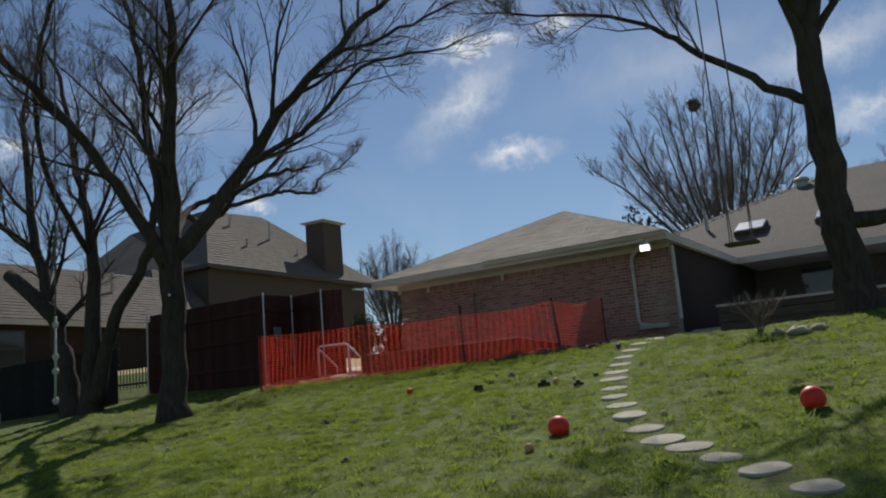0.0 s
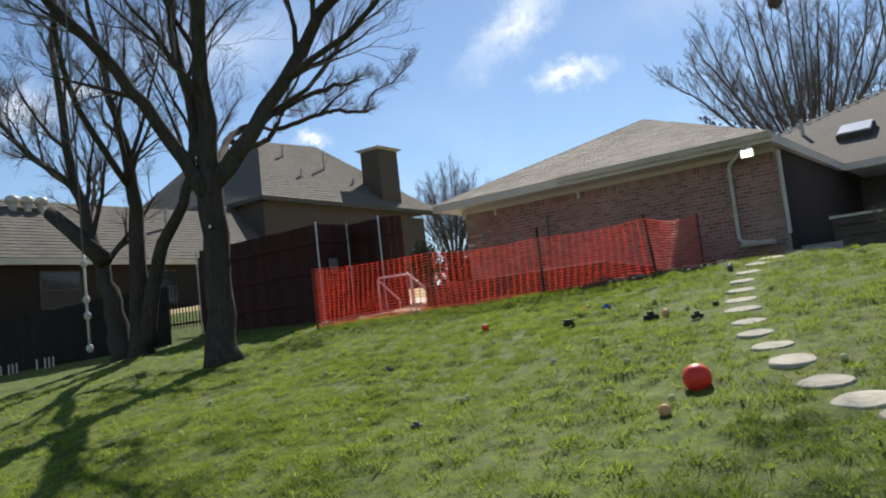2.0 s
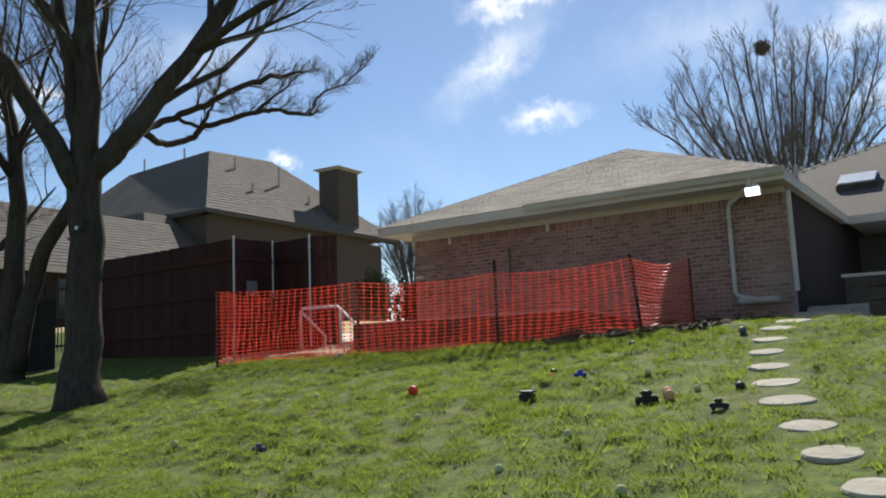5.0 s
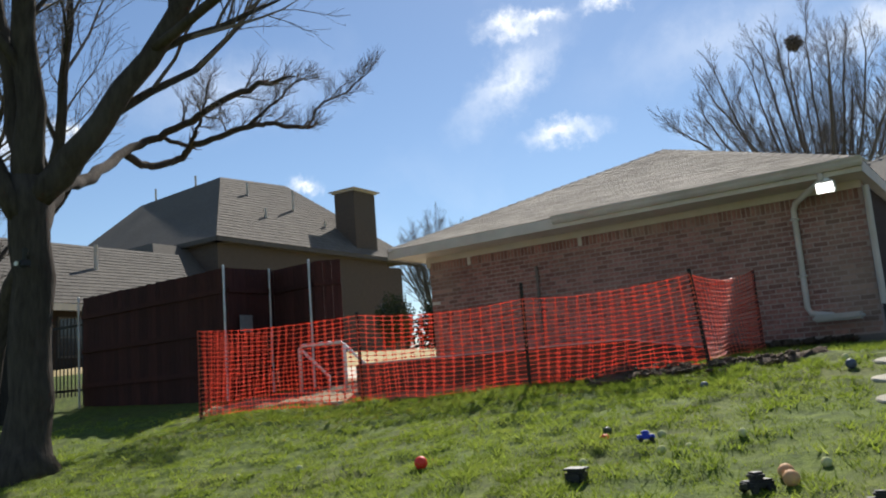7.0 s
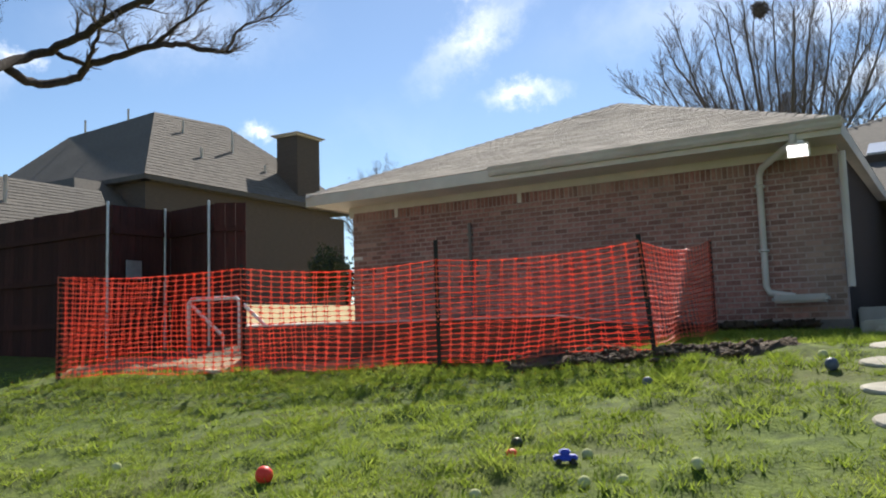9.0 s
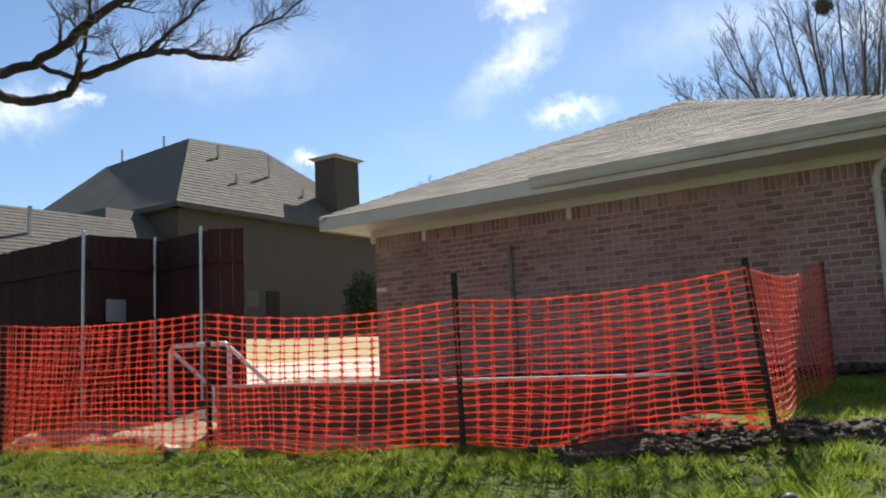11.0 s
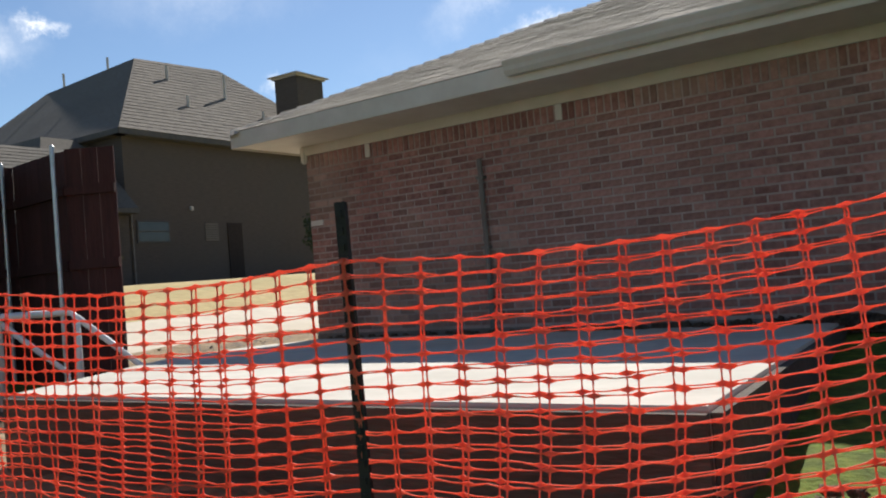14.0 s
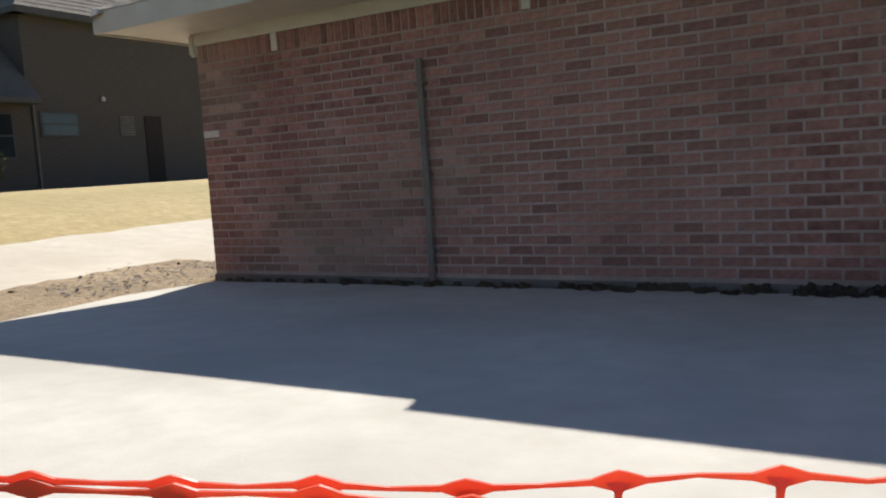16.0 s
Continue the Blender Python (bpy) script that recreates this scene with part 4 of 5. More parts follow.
class Tree:
    def __init__(self, seed, twig_len=0.55, lift=0.35, thin=1.0, wood_min=0.035):
        self.rnd, self.wood, self.twigs = random.Random(seed), Mesh(), Mesh()
        self.twig_len, self.lift, self.thin, self.wood_min = twig_len, lift, thin, wood_min

    def jitter(self, s):
        r = self.rnd
        return Vector((r.gauss(0, s), r.gauss(0, s), r.gauss(0, s)))

    def stem(self, pts, r0, r1, children=(8, 0.45), depth=3, flare=0.0, start=0.25):
        path = smooth_path(pts)
        n = len(path)
        path = [p + self.jitter(0.018 * (r0 / 0.2 + 0.5)) if 0 < i < n - 1 else p for i, p in enumerate(path)]
        rad = [r0 + (r1 - r0) * (i / (n - 1)) ** 0.8 for i in range(n)]
        if flare:
            rad = [r * (1 + flare * math.exp(-3.2 * (path[i] - path[0]).length)) for i, r in enumerate(rad)]
        self.wood.tube(path, rad, 12 if r0 > 0.15 else 8)
        total = sum((path[i + 1] - path[i]).length for i in range(n - 1))
        for c in range(children[0]):
            s = start + (1 - start) * (c + self.rnd.random()) / children[0]
            i = min(int(s * (n - 1)), n - 2)
            p = path[i].lerp(path[i + 1], s * (n - 1) - i)
            d = (path[i + 1] - path[i]).normalized()
            self.branch(p, d, total * children[1] * (1.15 - 0.6 * s) * self.rnd.uniform(0.7, 1.2), max(rad[i] * 0.45, 0.012), depth)
        self.branch(path[-1], (path[-1] - path[-2]).normalized(), total * children[1] * 0.6, r1, depth, 0.15)

    def branch(self, p, d, length, r, depth, spread=0.75):
        rnd = self.rnd
        side = d.orthogonal().normalized()
        side = Matrix.Rotation(rnd.uniform(0, 2 * math.pi), 3, d) @ side
        u = (d + side * spread * rnd.uniform(0.6, 1.3) + Vector((0, 0, self.lift * 0.6))).normalized()
        k = 5 if depth >= 2 else 4
        pts = [p]
        for i in range(k):
            u = (u + self.jitter(0.13) + Vector((0, 0, self.lift * 0.16))).normalized()
            pts.append(pts[-1] + u * length / k)
        rmin = 0.0026 * self.thin
        r = max(r, rmin * 1.3)
        rad = [max(r * (1 - 0.8 * i / k), rmin) for i in range(k + 1)]
        (self.wood if r > self.wood_min else self.twigs).tube(pts, rad, 6 if r > 0.03 else (4 if r > 0.012 else 3), False)
        if depth <= 0:
            return
        count = (7, 7, 6, 5)[min(depth, 3)] if depth < 3 else 6
        for c in range(count):
            s = 0.18 + 0.8 * (c + rnd.random()) / count
            i = min(int(s * k), k - 1)
            q = pts[i].lerp(pts[i + 1], s * k - i)
            dd = (pts[i + 1] - pts[i]).normalized()
            ln = max(length * (0.62 - 0.25 * s) * rnd.uniform(0.7, 1.25), self.twig_len * 0.5)
            self.branch(q, dd, ln, rad[i] * 0.5, depth - 1)

    def finish(self, label, base, bark, twig, name="tree", group=""):
        t = thing(name, label, "tree", base, group)
        part("trunk", self.wood, bark, t, "", True)
        part("crown", self.twigs, twig, t, "bare leafless twigs", False, "stuff")
        return t


t = Tree(5, 0.5)
bz = lie(-12.83, 11.36) - 0.15
t.stem([(-12.83, 11.36, bz), (-12.86, 11.38, 3.04), (-12.83, 11.36, 5.01)], 0.245, 0.235, (0, 0), 0, 0.75)
t.stem([(-12.83, 11.36, 4.82), (-12.58, 11.16, 6.60), (-12.18, 10.86, 8.85), (-11.88, 10.56, 11.48)], 0.21, 0.05, (11, 0.42), 3)
t.stem([(-12.83, 11.36, 4.73), (-12.08, 11.86, 5.67), (-10.78, 12.46, 7.54), (-9.18, 13.06, 9.13), (-7.88, 13.66, 10.35)], 0.20, 0.04, (11, 0.40), 3)
t.stem([(-12.83, 11.31, 4.45), (-13.28, 10.46, 6.14), (-13.58, 9.36, 7.45), (-13.78, 8.16, 8.48), (-13.88, 7.16, 9.98)], 0.15, 0.04, (10, 0.36), 3)
t.stem([(-12.83, 11.36, 4.92), (-13.08, 11.16, 6.79), (-13.18, 10.96, 8.95), (-13.48, 10.56, 11.29)], 0.13, 0.04, (9, 0.4), 3)
t.stem([(-12.88, 11.40, 4.1), (-13.70, 12.10, 4.95), (-14.35, 12.75, 5.45), (-15.50, 13.95, 5.98), (-17.00, 15.70, 7.08), (-17.10, 16.60, 7.61), (-15.58, 16.40, 7.65), (-14.39, 16.20, 7.69), (-13.43, 16.00, 7.61)], 0.145, 0.05, (7, 0.09), 2, 0.0, 0.66)
t.stem([(-17.00, 15.70, 7.08), (-17.20, 16.35, 6.95), (-17.23, 17.20, 7.24), (-16.93, 17.25, 7.47)], 0.085, 0.07, (2, 0.2), 1)
t.stem([(-17.10, 16.60, 7.61), (-16.93, 17.25, 7.47)], 0.05, 0.045, (1, 0.2), 1)
t.stem([(-16.93, 17.25, 7.47), (-16.31, 17.35, 7.54), (-15.43, 17.47, 7.61), (-15.35, 17.90, 7.74), (-15.16, 18.40, 7.76), (-14.90, 18.73, 7.74)], 0.075, 0.042, (9, 0.16), 2)
t.stem([(-14.90, 18.73, 7.74), (-14.84, 19.05, 8.29), (-14.40, 19.40, 8.57), (-13.99, 19.80, 9.07)], 0.038, 0.012, (10, 0.25), 2)
t.stem([(-15.43, 17.47, 7.61), (-14.92, 17.60, 7.94), (-14.22, 17.80, 8.38)], 0.045, 0.015, (6, 0.22), 2)
t.stem([(-16.93, 17.25, 7.47), (-16.43, 17.00, 7.62), (-15.96, 16.80, 7.89), (-15.58, 16.60, 8.30)], 0.05, 0.02, (6, 0.2), 2)
t.stem([(-10.78, 12.46, 7.54), (-9.4, 12.2, 8.2), (-7.8, 12.1, 8.25), (-6.3, 12.0, 8.4)], 0.07, 0.02, (11, 0.3), 2)
t.stem([(-11.5, 12.15, 6.5), (-9.6, 12.1, 7.0), (-8.3, 12.0, 7.75), (-6.5, 12.0, 7.6)], 0.07, 0.02, (11, 0.3), 2)
t.finish("large bare shade tree with flared trunk on the lawn", (-12.83, 11.36, bz), M_BARK, M_TWIG)

t = Tree(11, 0.55)
bx, by = -18.5, 13.6
bz = lie(bx, by) - 0.15
t.stem([(-18.9, by, bz), (-19.25, 13.5, 3.2), (-19.6, 13.5, 4.4), (-20.5, 13.5, 6.76), (-20.85, 13.4, 10.0)], 0.30, 0.08, (11, 0.4), 3, 0.4, 0.4)
t.stem([(-20.3, 13.5, 6.2), (-22.2, 13.3, 7.6), (-24.0, 13.0, 9.4)], 0.13, 0.04, (9, 0.4), 3)
t.stem([(-18.35, by, bz), (-18.2, 13.6, 4.0), (-18.08, 13.5, 6.23), (-18.55, 13.4, 8.1), (-18.9, 13.2, 10.8)], 0.27, 0.05, (10, 0.38), 3, 0.4, 0.4)
t.stem([(-18.1, by, bz + 0.4), (-17.4, 13.6, 4.06), (-16.2, 13.6, 5.42), (-15.6, 13.6, 7.5), (-15.4, 13.5, 10.0)], 0.21, 0.04, (9, 0.38), 3, 0.0, 0.45)
t.stem([(-18.1, 13.5, 5.8), (-17.0, 11.4, 7.6), (-15.2, 10.0, 9.0), (-13.0, 8.9, 9.6)], 0.09, 0.03, (8, 0.3), 2)
t.wood.tube([Vector(q) for q in ((-19.2, 13.4, 4.2), (-20.2, 13.25, 5.05), (-21.1, 13.2, 5.7))], [0.22, 0.19, 0.18], 12)
t.finish("bare multi-stemmed tree leaning over the yard's edge", (bx, by, bz), M_BARK, M_TWIG)

t = Tree(23, 0.5)
bx, by = -0.6, 15.4
bz = lie(bx, by) - 0.2
t.stem([(bx, by, bz), (-0.72, 15.3, 3.4), (-0.75, 15.2, 5.3), (-0.8, 15.0, 7.6), (-1.2, 14.6, 10.5), (-1.6, 14.2, 13)], 0.36, 0.12, (9, 0.35), 3, 0.55, 0.5)
t.stem([(-0.75, 15.2, 6.0), (-1.5, 15.0, 6.5), (-2.7, 14.6, 7.45), (-3.6, 14.2, 8.1), (-5.6, 13.5, 8.6)], 0.11, 0.02, (9, 0.3), 3, 0.0, 0.4)
t.stem([(-0.72, 15.3, 3.9), (0.2, 15.7, 4.0), (1.6, 16.2, 4.6), (3.2, 16.6, 6.2)], 0.17, 0.06, (7, 0.35), 3)
t.stem([(-0.8, 15.0, 7.2), (-0.1, 14.8, 8.8), (0.8, 14.6, 10.8)], 0.16, 0.05, (8, 0.4), 3)
t.stem([(-0.8, 15.0, 7.4), (-1.0, 13.2, 8.6), (-1.5, 10.9, 9.2), (-1.8, 9.4, 9.6)], 0.12, 0.04, (7, 0.25), 2, 0.0, 0.5)
t.finish("tall bare shade tree with a swing hung from its limb", (bx, by, bz), M_BARK, M_TWIG).location.x -= 0.16


def far_tree(seed, x, y, height, width, twig, label, name="tree"):
    t = Tree(seed, 0.6, 0.5, 1.8, 0.06)
    z = lie(x, y) - 0.3
    t.stem([(x, y, z), (x, y, z + height * 0.16), (x + 0.2, y, z + height * 0.3)], height * 0.022, height * 0.018, (0, 0), 0, 0.5)
    k = 26
    for i in range(k):
        a = 2 * math.pi * i * 0.382
        w = width * 0.5 * math.sqrt((i + 0.4) / k) * 0.85
        h = height * (0.93 - 0.45 * (w / (0.5 * width)) ** 2 * 0.6) * t.rnd.uniform(0.85, 1.0)
        t.stem([(x, y, z + height * 0.22), (x + math.cos(a) * w * 0.35, y + math.sin(a) * w * 0.35, z + height * 0.42),
                (x + math.cos(a) * w * 0.75, y + math.sin(a) * w * 0.75, z + height * 0.62), (x + math.cos(a) * w, y + math.sin(a) * w, z + h)],
               height * 0.008, height * 0.002, (13, 0.25), 2, 0, 0.3)
    return t.finish(label, (x, y, z), twig, twig, name)


far_tree(31, -8.5, 48.5, 16.2, 15.5, M_TWIG_FAR, "broad bare tree beyond the house roof")
far_tree(37, -48.5, 74.5, 16.0, 11.0, M_TWIG_FAR, "distant bare tree between the houses")
far_tree(41, -42.5, 80, 13.0, 9.0, M_TWIG_FAR, "distant bare tree between the houses")
far_tree(43, 3.0, 52, 12.0, 11.0, M_TWIG_FAR, "bare tree beyond the house roof")


def leaf_mass(m, c, rx, rz, count, seed, size):
    rnd = random.Random(seed)
    for _ in range(count):
        d = Vector((rnd.gauss(0, 1), rnd.gauss(0, 1), rnd.gauss(0, 1))).normalized() * (rnd.random() ** 0.4)
        p = Vector(c) + Vector((d.x * rx, d.y * rx, d.z * rz)) * (0.8 + 0.35 * noise.noise(d * 2.5))
        a = Vector((rnd.gauss(0, 1), rnd.gauss(0, 1), rnd.gauss(0, 1))).normalized() * size
        b = a.orthogonal().normalized() * size * 0.5
        m.add([p - a, p + b, p + a, p - b], [(0, 1, 2, 3)])
    return m


def bush(x, y, r, h, seed, label, count=900, size=0.05):
    z = lie(x, y)
    b = thing("shrub", label, "shrub", (x, y, z))
    st = Mesh()
    for k in range(5):
        a = k * 1.26
        st.tube([(x, y, z - 0.1), (x + math.cos(a) * r * 0.3, y + math.sin(a) * r * 0.3, z + h * 0.5), (x + math.cos(a) * r * 0.6, y + math.sin(a) * r * 0.6, z + h * 0.9)], [0.03, 0.02, 0.01], 5)
    part("stem", st, M_TWIG, b)
    part("foliage", leaf_mass(Mesh(), (x, y, z + h * 0.55), r, h * 0.5, count, seed, size), M_LEAF, b, "", False, "stuff")


bush(-22.9, 32.2, 0.9, 2.5, 3, "dark glossy evergreen shrub beside the drive", 4500, 0.055)
bush(-22.8, 23.4, 0.95, 1.05, 8, "low dark glossy shrub beside the fence", 3500, 0.055)
bush(-13.0, 47.0, 2.0, 9.0, 4, "dark evergreen behind the roof", 4000, 0.16)

hedge = thing("hedge", "tall dark evergreen hedge beyond the drive", "hedge", (-37, 57, 3))
m = Mesh()
for k in range(9):
    u = k / 8
    leaf_mass(m, (-44 + 16 * u, 57 + math.sin(k * 2.3), 5.6), 1.7, 3.0 + 0.35 * math.sin(k * 1.7), 1500, 60 + k, 0.16)
part("foliage", m, M_LEAF, hedge, "", False, "stuff")
for k in range(9):
    part("stem", Mesh().tube([(-44 + 2 * k, 57, 2.2), (-43.9 + 2 * k, 57.1, 5.5)], [0.09, 0.05], 6), M_TWIG, hedge)

# squirrel nest in the far tree
m = Mesh()
rnd = random.Random(9)
for _ in range(300):
    d = Vector((rnd.gauss(0, 1), rnd.gauss(0, 1), rnd.gauss(0, 1))).normalized()
    c = Vector((-8.95, 47.1, 16.75)) + d * 0.25 * rnd.random()
    e = Vector((rnd.gauss(0, 1), rnd.gauss(0, 1), rnd.gauss(0, 1))).normalized() * 0.3
    m.tube([c - e, c + e], [0.03, 0.02], 3)
whole("nest", m, M_TWIG, "dark leafy twig nest high in the bare tree", "nest")

# swing under the limb, knotted rope at the other tree
sw = thing("swing", "small plank swing on two long ropes under the limb", "swing", (-1.8, 10.6, 3.1))
for dx in (-0.13, 0.13):
    x = -1.8 + dx
    part("rope", Mesh().tube([(x, 10.6, 9.2), (x, 10.6, 6.5), (x, 10.6, 3.9)], [0.011] * 3, 6), M_ROPE, sw, "thin dark rope")
    for dy in (-0.11, 0.11):
        part("bridle", Mesh().tube([(x, 10.6, 3.9), (x, 10.6 + dy, 3.13)], [0.008] * 2, 6), M_ROPE, sw)
part("seat", Mesh().box(-2.0, 10.47, 3.1, -1.6, 10.73, 3.135, 0.01), M_TIMBER, sw, "grey plank seat")
kr = thing("climbing_rope", "pale knotted climbing rope hanging above the lawn", "rope", (-12.95, 8.85, 1.85))
part("upper_rope", Mesh().tube([(-12.95, 8.85, 9.6), (-12.95, 8.85, 6.0), (-12.95, 8.85, 3.4)], [0.014] * 3, 6), M_ROPE, kr, "thin dark rope")
m = Mesh()
m.tube([(-12.95, 8.85, 3.45), (-12.95, 8.85, 1.95)], [0.02, 0.02], 8)
for z in (3.3, 2.75, 2.5, 2.0):
    m.ball((-12.95, 8.85, z), 0.055, 10, 7, 1.2)
part("lower_rope", m, M_ROPE_WHITE, kr, "pale knotted end", True)
watch = thing("yard_camera", "small black and white camera clamped to the tree trunk", "camera", (-12.62, 11.2, 3.93))
part("body", Mesh().box(-12.60, 11.05, 3.87, -12.50, 11.19, 3.95, 0.015), M_BLACK, watch)
part("lens_hood", Mesh().box(-12.585, 11.025, 3.885, -12.53, 11.052, 3.93, 0.006), M_WHITE, watch, "small white lens hood")
part("arm", Mesh().tube([(-12.74, 11.3, 4.0), (-12.62, 11.19, 4.05), (-12.53, 11.13, 4.07), (-12.55, 11.13, 3.95)], [0.02, 0.02, 0.035, 0.02], 8), M_BLACK, watch)

# ---------------- stepping stones
for i, (sx, sy) in enumerate(STONES):
    rnd = random.Random(100 + i)
    z = lie(sx, sy) + rough_lawn(sx, sy) - 0.004
    k, m, R = 18, Mesh(), rnd.uniform(0.165, 0.20)
    el, rot = rnd.uniform(0.72, 0.9), rnd.uniform(-0.4, 0.4)
    rings = []
    for s, h in ((0.97, -0.06), (1.0, 0.008), (0.95, 0.02), (0.5, 0.024)):
        ring = []
        for a in range(k):
            ang = 2 * math.pi * a / k
            rr = R * s * (1 + 0.13 * noise.noise((math.cos(ang) * 1.3, math.sin(ang) * 1.3, i * 3.7)))
            u, v = rr * math.cos(ang), rr * math.sin(ang) * el
            x, y = u * math.cos(rot) - v * math.sin(rot), u * math.sin(rot) + v * math.cos(rot)
            ring.append((sx + x, sy + y, z + h + y * 0.155 + 0.006 * noise.noise((x * 9, y * 9, i))))
        rings += ring
    m.v = rings
    m.f = [(r * k + a, r * k + (a + 1) % k, (r + 1) * k + (a + 1) % k, (r + 1) * k + a) for r in range(3) for a in range(k)] + [tuple(range(3 * k, 4 * k))]
    whole("stepping_stone", m, M_STONE, "flat pale rounded stepping stone set in the lawn", "stepping stone", group="stepping stone path")


# ---------------- toys and clutter on the lawn
def on_lawn(x, y):
    return lie(x, y) + rough_lawn(x, y)


def toy_ball(x, y, r, mat, label, category="ball", group="", lift=0.0):
    b = whole("ball", Mesh().ball((0, 0, 0), r, 24, 14), mat, label, category, True, group)
    b.location = (x, y, on_lawn(x, y) + r * 0.72 + lift)
    return b


toy_ball(-3.33, 7.64, 0.108, M_RED, "bright red rubber playground ball on the grass")
toy_ball(-0.97, 7.75, 0.108, M_RED, "bright red rubber playground ball in shade")
for x, y in ((-4.99, 11.6), (-5.3, 11.44), (-5.47, 11.38), (-4.43, 11.1), (-5.6, 11.8), (-9.2, 11.13), (-8.54, 9.25), (-5.11, 8.83), (-6.29, 7.19), (-5.48, 7.76), (-6.24, 6.92), (-5.44, 7.63), (-4.03, 7.59), (-4.19, 8.44), (-3.44, 7.34), (-9.64, 8.3), (-2.37, 8.05), (-5.94, 11.16), (-4.93, 9.52), (-8.6, 11.26), (-6.6, 10.2)):
    toy_ball(x, y, 0.031, M_TENNIS, "small faded yellow tennis ball in the grass", "tennis ball", "tennis balls on the lawn")
for x, y in ((-4.55, 10.7), (-4.6, 10.84), (-3.37, 6.97)):
    toy_ball(x, y, 0.045, M_TAN, "small tan rubber ball", "ball", "tan balls")
toy_ball(-7.27, 11.17, 0.05, M_RED, "small orange-red ball half sunk in grass")
toy_ball(-6.06, 11.92, 0.036, M_LEAF, "small dark green ball in the grass")


def toy_bin(x, y, w, h, mat, label):
    z = on_lawn(x, y)
    t = thing("toy_bucket", label, "bucket", (x, y, z))
    m = Mesh().box(x - w / 2, y - w / 2, z - 0.02, x + w / 2, y + w / 2, z + h, 0.02)
    part("body", m, mat, t)
    part("rim", Mesh().box(x - w / 2 - 0.003, y - w / 2 - 0.003, z + h - 0.004, x + w / 2 + 0.003, y + w / 2 + 0.003, z + h + 0.01, 0.004), mat, t)


toy_bin(-5.86, 10.86, 0.125, 0.07, M_BLACK, "small black plastic box lying on the grass")
toy_ball(-6.0, 11.72, 0.034, M_RED, "small orange-red ball in the grass")
toy_ball(-5.68, 13.31, 0.04, M_NAVY, "small dark blue ball in the grass")
toy_ball(-4.54, 13.68, 0.045, M_NAVY, "small dark blue ball in the grass")
toy_ball(-4.62, 14.05, 0.036, M_TENNIS, "small faded yellow tennis ball in the grass", "tennis ball")


def toy_car(x, y, s, mat, label, turn):
    z = on_lawn(x, y)
    t = thing("toy_truck", label, "toy truck", (x, y, z))
    r = Matrix.Translation((x, y, z + s * 0.25)) @ Matrix.Rotation(turn, 4, "Z")
    part("body", Mesh().box(-s, -s * 0.45, 0, s, s * 0.45, s * 0.5, s * 0.12, r), mat, t)
    part("cab", Mesh().box(-s * 0.5, -s * 0.4, s * 0.5, s * 0.45, s * 0.4, s * 0.95, s * 0.14, r), mat, t)
    for sx in (-0.6, 0.6):
        for sy in (-0.5, 0.5):
            c = r @ Vector((sx * s, sy * s, 0))
            e = r.to_3x3() @ Vector((0, s * 0.1, 0))
            part("wheel", Mesh().tube([c - e, c + e], [s * 0.25] * 2, 12), M_BLACK, t)


toy_car(-5.67, 11.66, 0.062, M_BLUE, "bright blue plastic toy truck in the grass", 0.5)
toy_car(-4.72, 10.66, 0.09, M_BLACK, "black plastic toy truck tipped on the grass", 0.9)
toy_car(-4.1, 10.38, 0.07, M_BLACK, "black plastic toy truck half sunk in the grass", 0.2)
toy_ball(-4.08, 11.06, 0.04, M_BLACK, "small black rubber ball in the grass")
toy_car(-7.5, 9.22, 0.06, M_NAVY, "faded grey-blue toy car in the grass", 0.2)
toy_car(-5.41, 6.87, 0.05, M_NAVY, "faded grey-blue toy car in the grass", 1.2)

# rocks and a dead shrub near the shade tree
for i, (x, y, r) in enumerate(((-1.56, 12.9, 0.16), (-1.3, 13.1, 0.12), (-1.85, 13.0, 0.10))):
    b = whole("rock", Mesh().ball((0, 0, 0), r, 14, 9, 0.5, 0.5), M_STONE, "rough grey field stone on the grass", "rock", True, "rocks by the tree")
    b.location = (x, y, on_lawn(x, y) + r * 0.25)
t = Tree(77, 0.12, 0.5, 1.0, 0.02)
z = on_lawn(-2.13, 13.2)
for k in range(7):
    a = k * 0.9
    t.stem([(-2.13, 13.2, z - 0.05), (-2.13 + math.cos(a) * 0.12, 13.2 + math.sin(a) * 0.12, z + 0.2), (-2.13 + math.cos(a) * 0.3, 13.2 + math.sin(a) * 0.3, z + 0.42)], 0.014, 0.006, (5, 0.6), 1)
t.finish("low bare brown bush on the lawn", (-2.13, 13.2, z), M_TWIG, M_TWIG, "bush")

# soil heap and plank by the netting
m = Mesh()
rnd = random.Random(4)
sheet("dug_soil", -7.2, 14.1, -4.8, 14.75, M_SOIL, "strip of dark freshly dug soil in the grass", "soil", 0.045, 0.09, 0.35, rot=radians(17))
for k in range(260):
    u, v = rnd.gauss(0, 0.5), rnd.gauss(0, 0.17)
    x, y = -6.1 + u * 0.956 - v * 0.29, 14.42 + u * 0.29 + v * 0.956
    m.ball((x, y, lie(x, y) + rough_lawn(x, y) + 0.05), rnd.uniform(0.012, 0.045), 8, 5, 0.6, 1.2)
whole("soil_heap", m, M_SOIL, "dark dug clods under the netting", "soil heap", True, kind="stuff")
whole("plank", Mesh().box(-0.28, -0.05, 0, 0.28, 0.05, 0.03, 0.004, Matrix.Translation((-10.55, 14.0, lie(-10.55, 14.0) + 0.03)) @ Matrix.Rotation(-0.5, 4, "Z")), M_PLANK, "short pale plank lying on the grass", "plank")

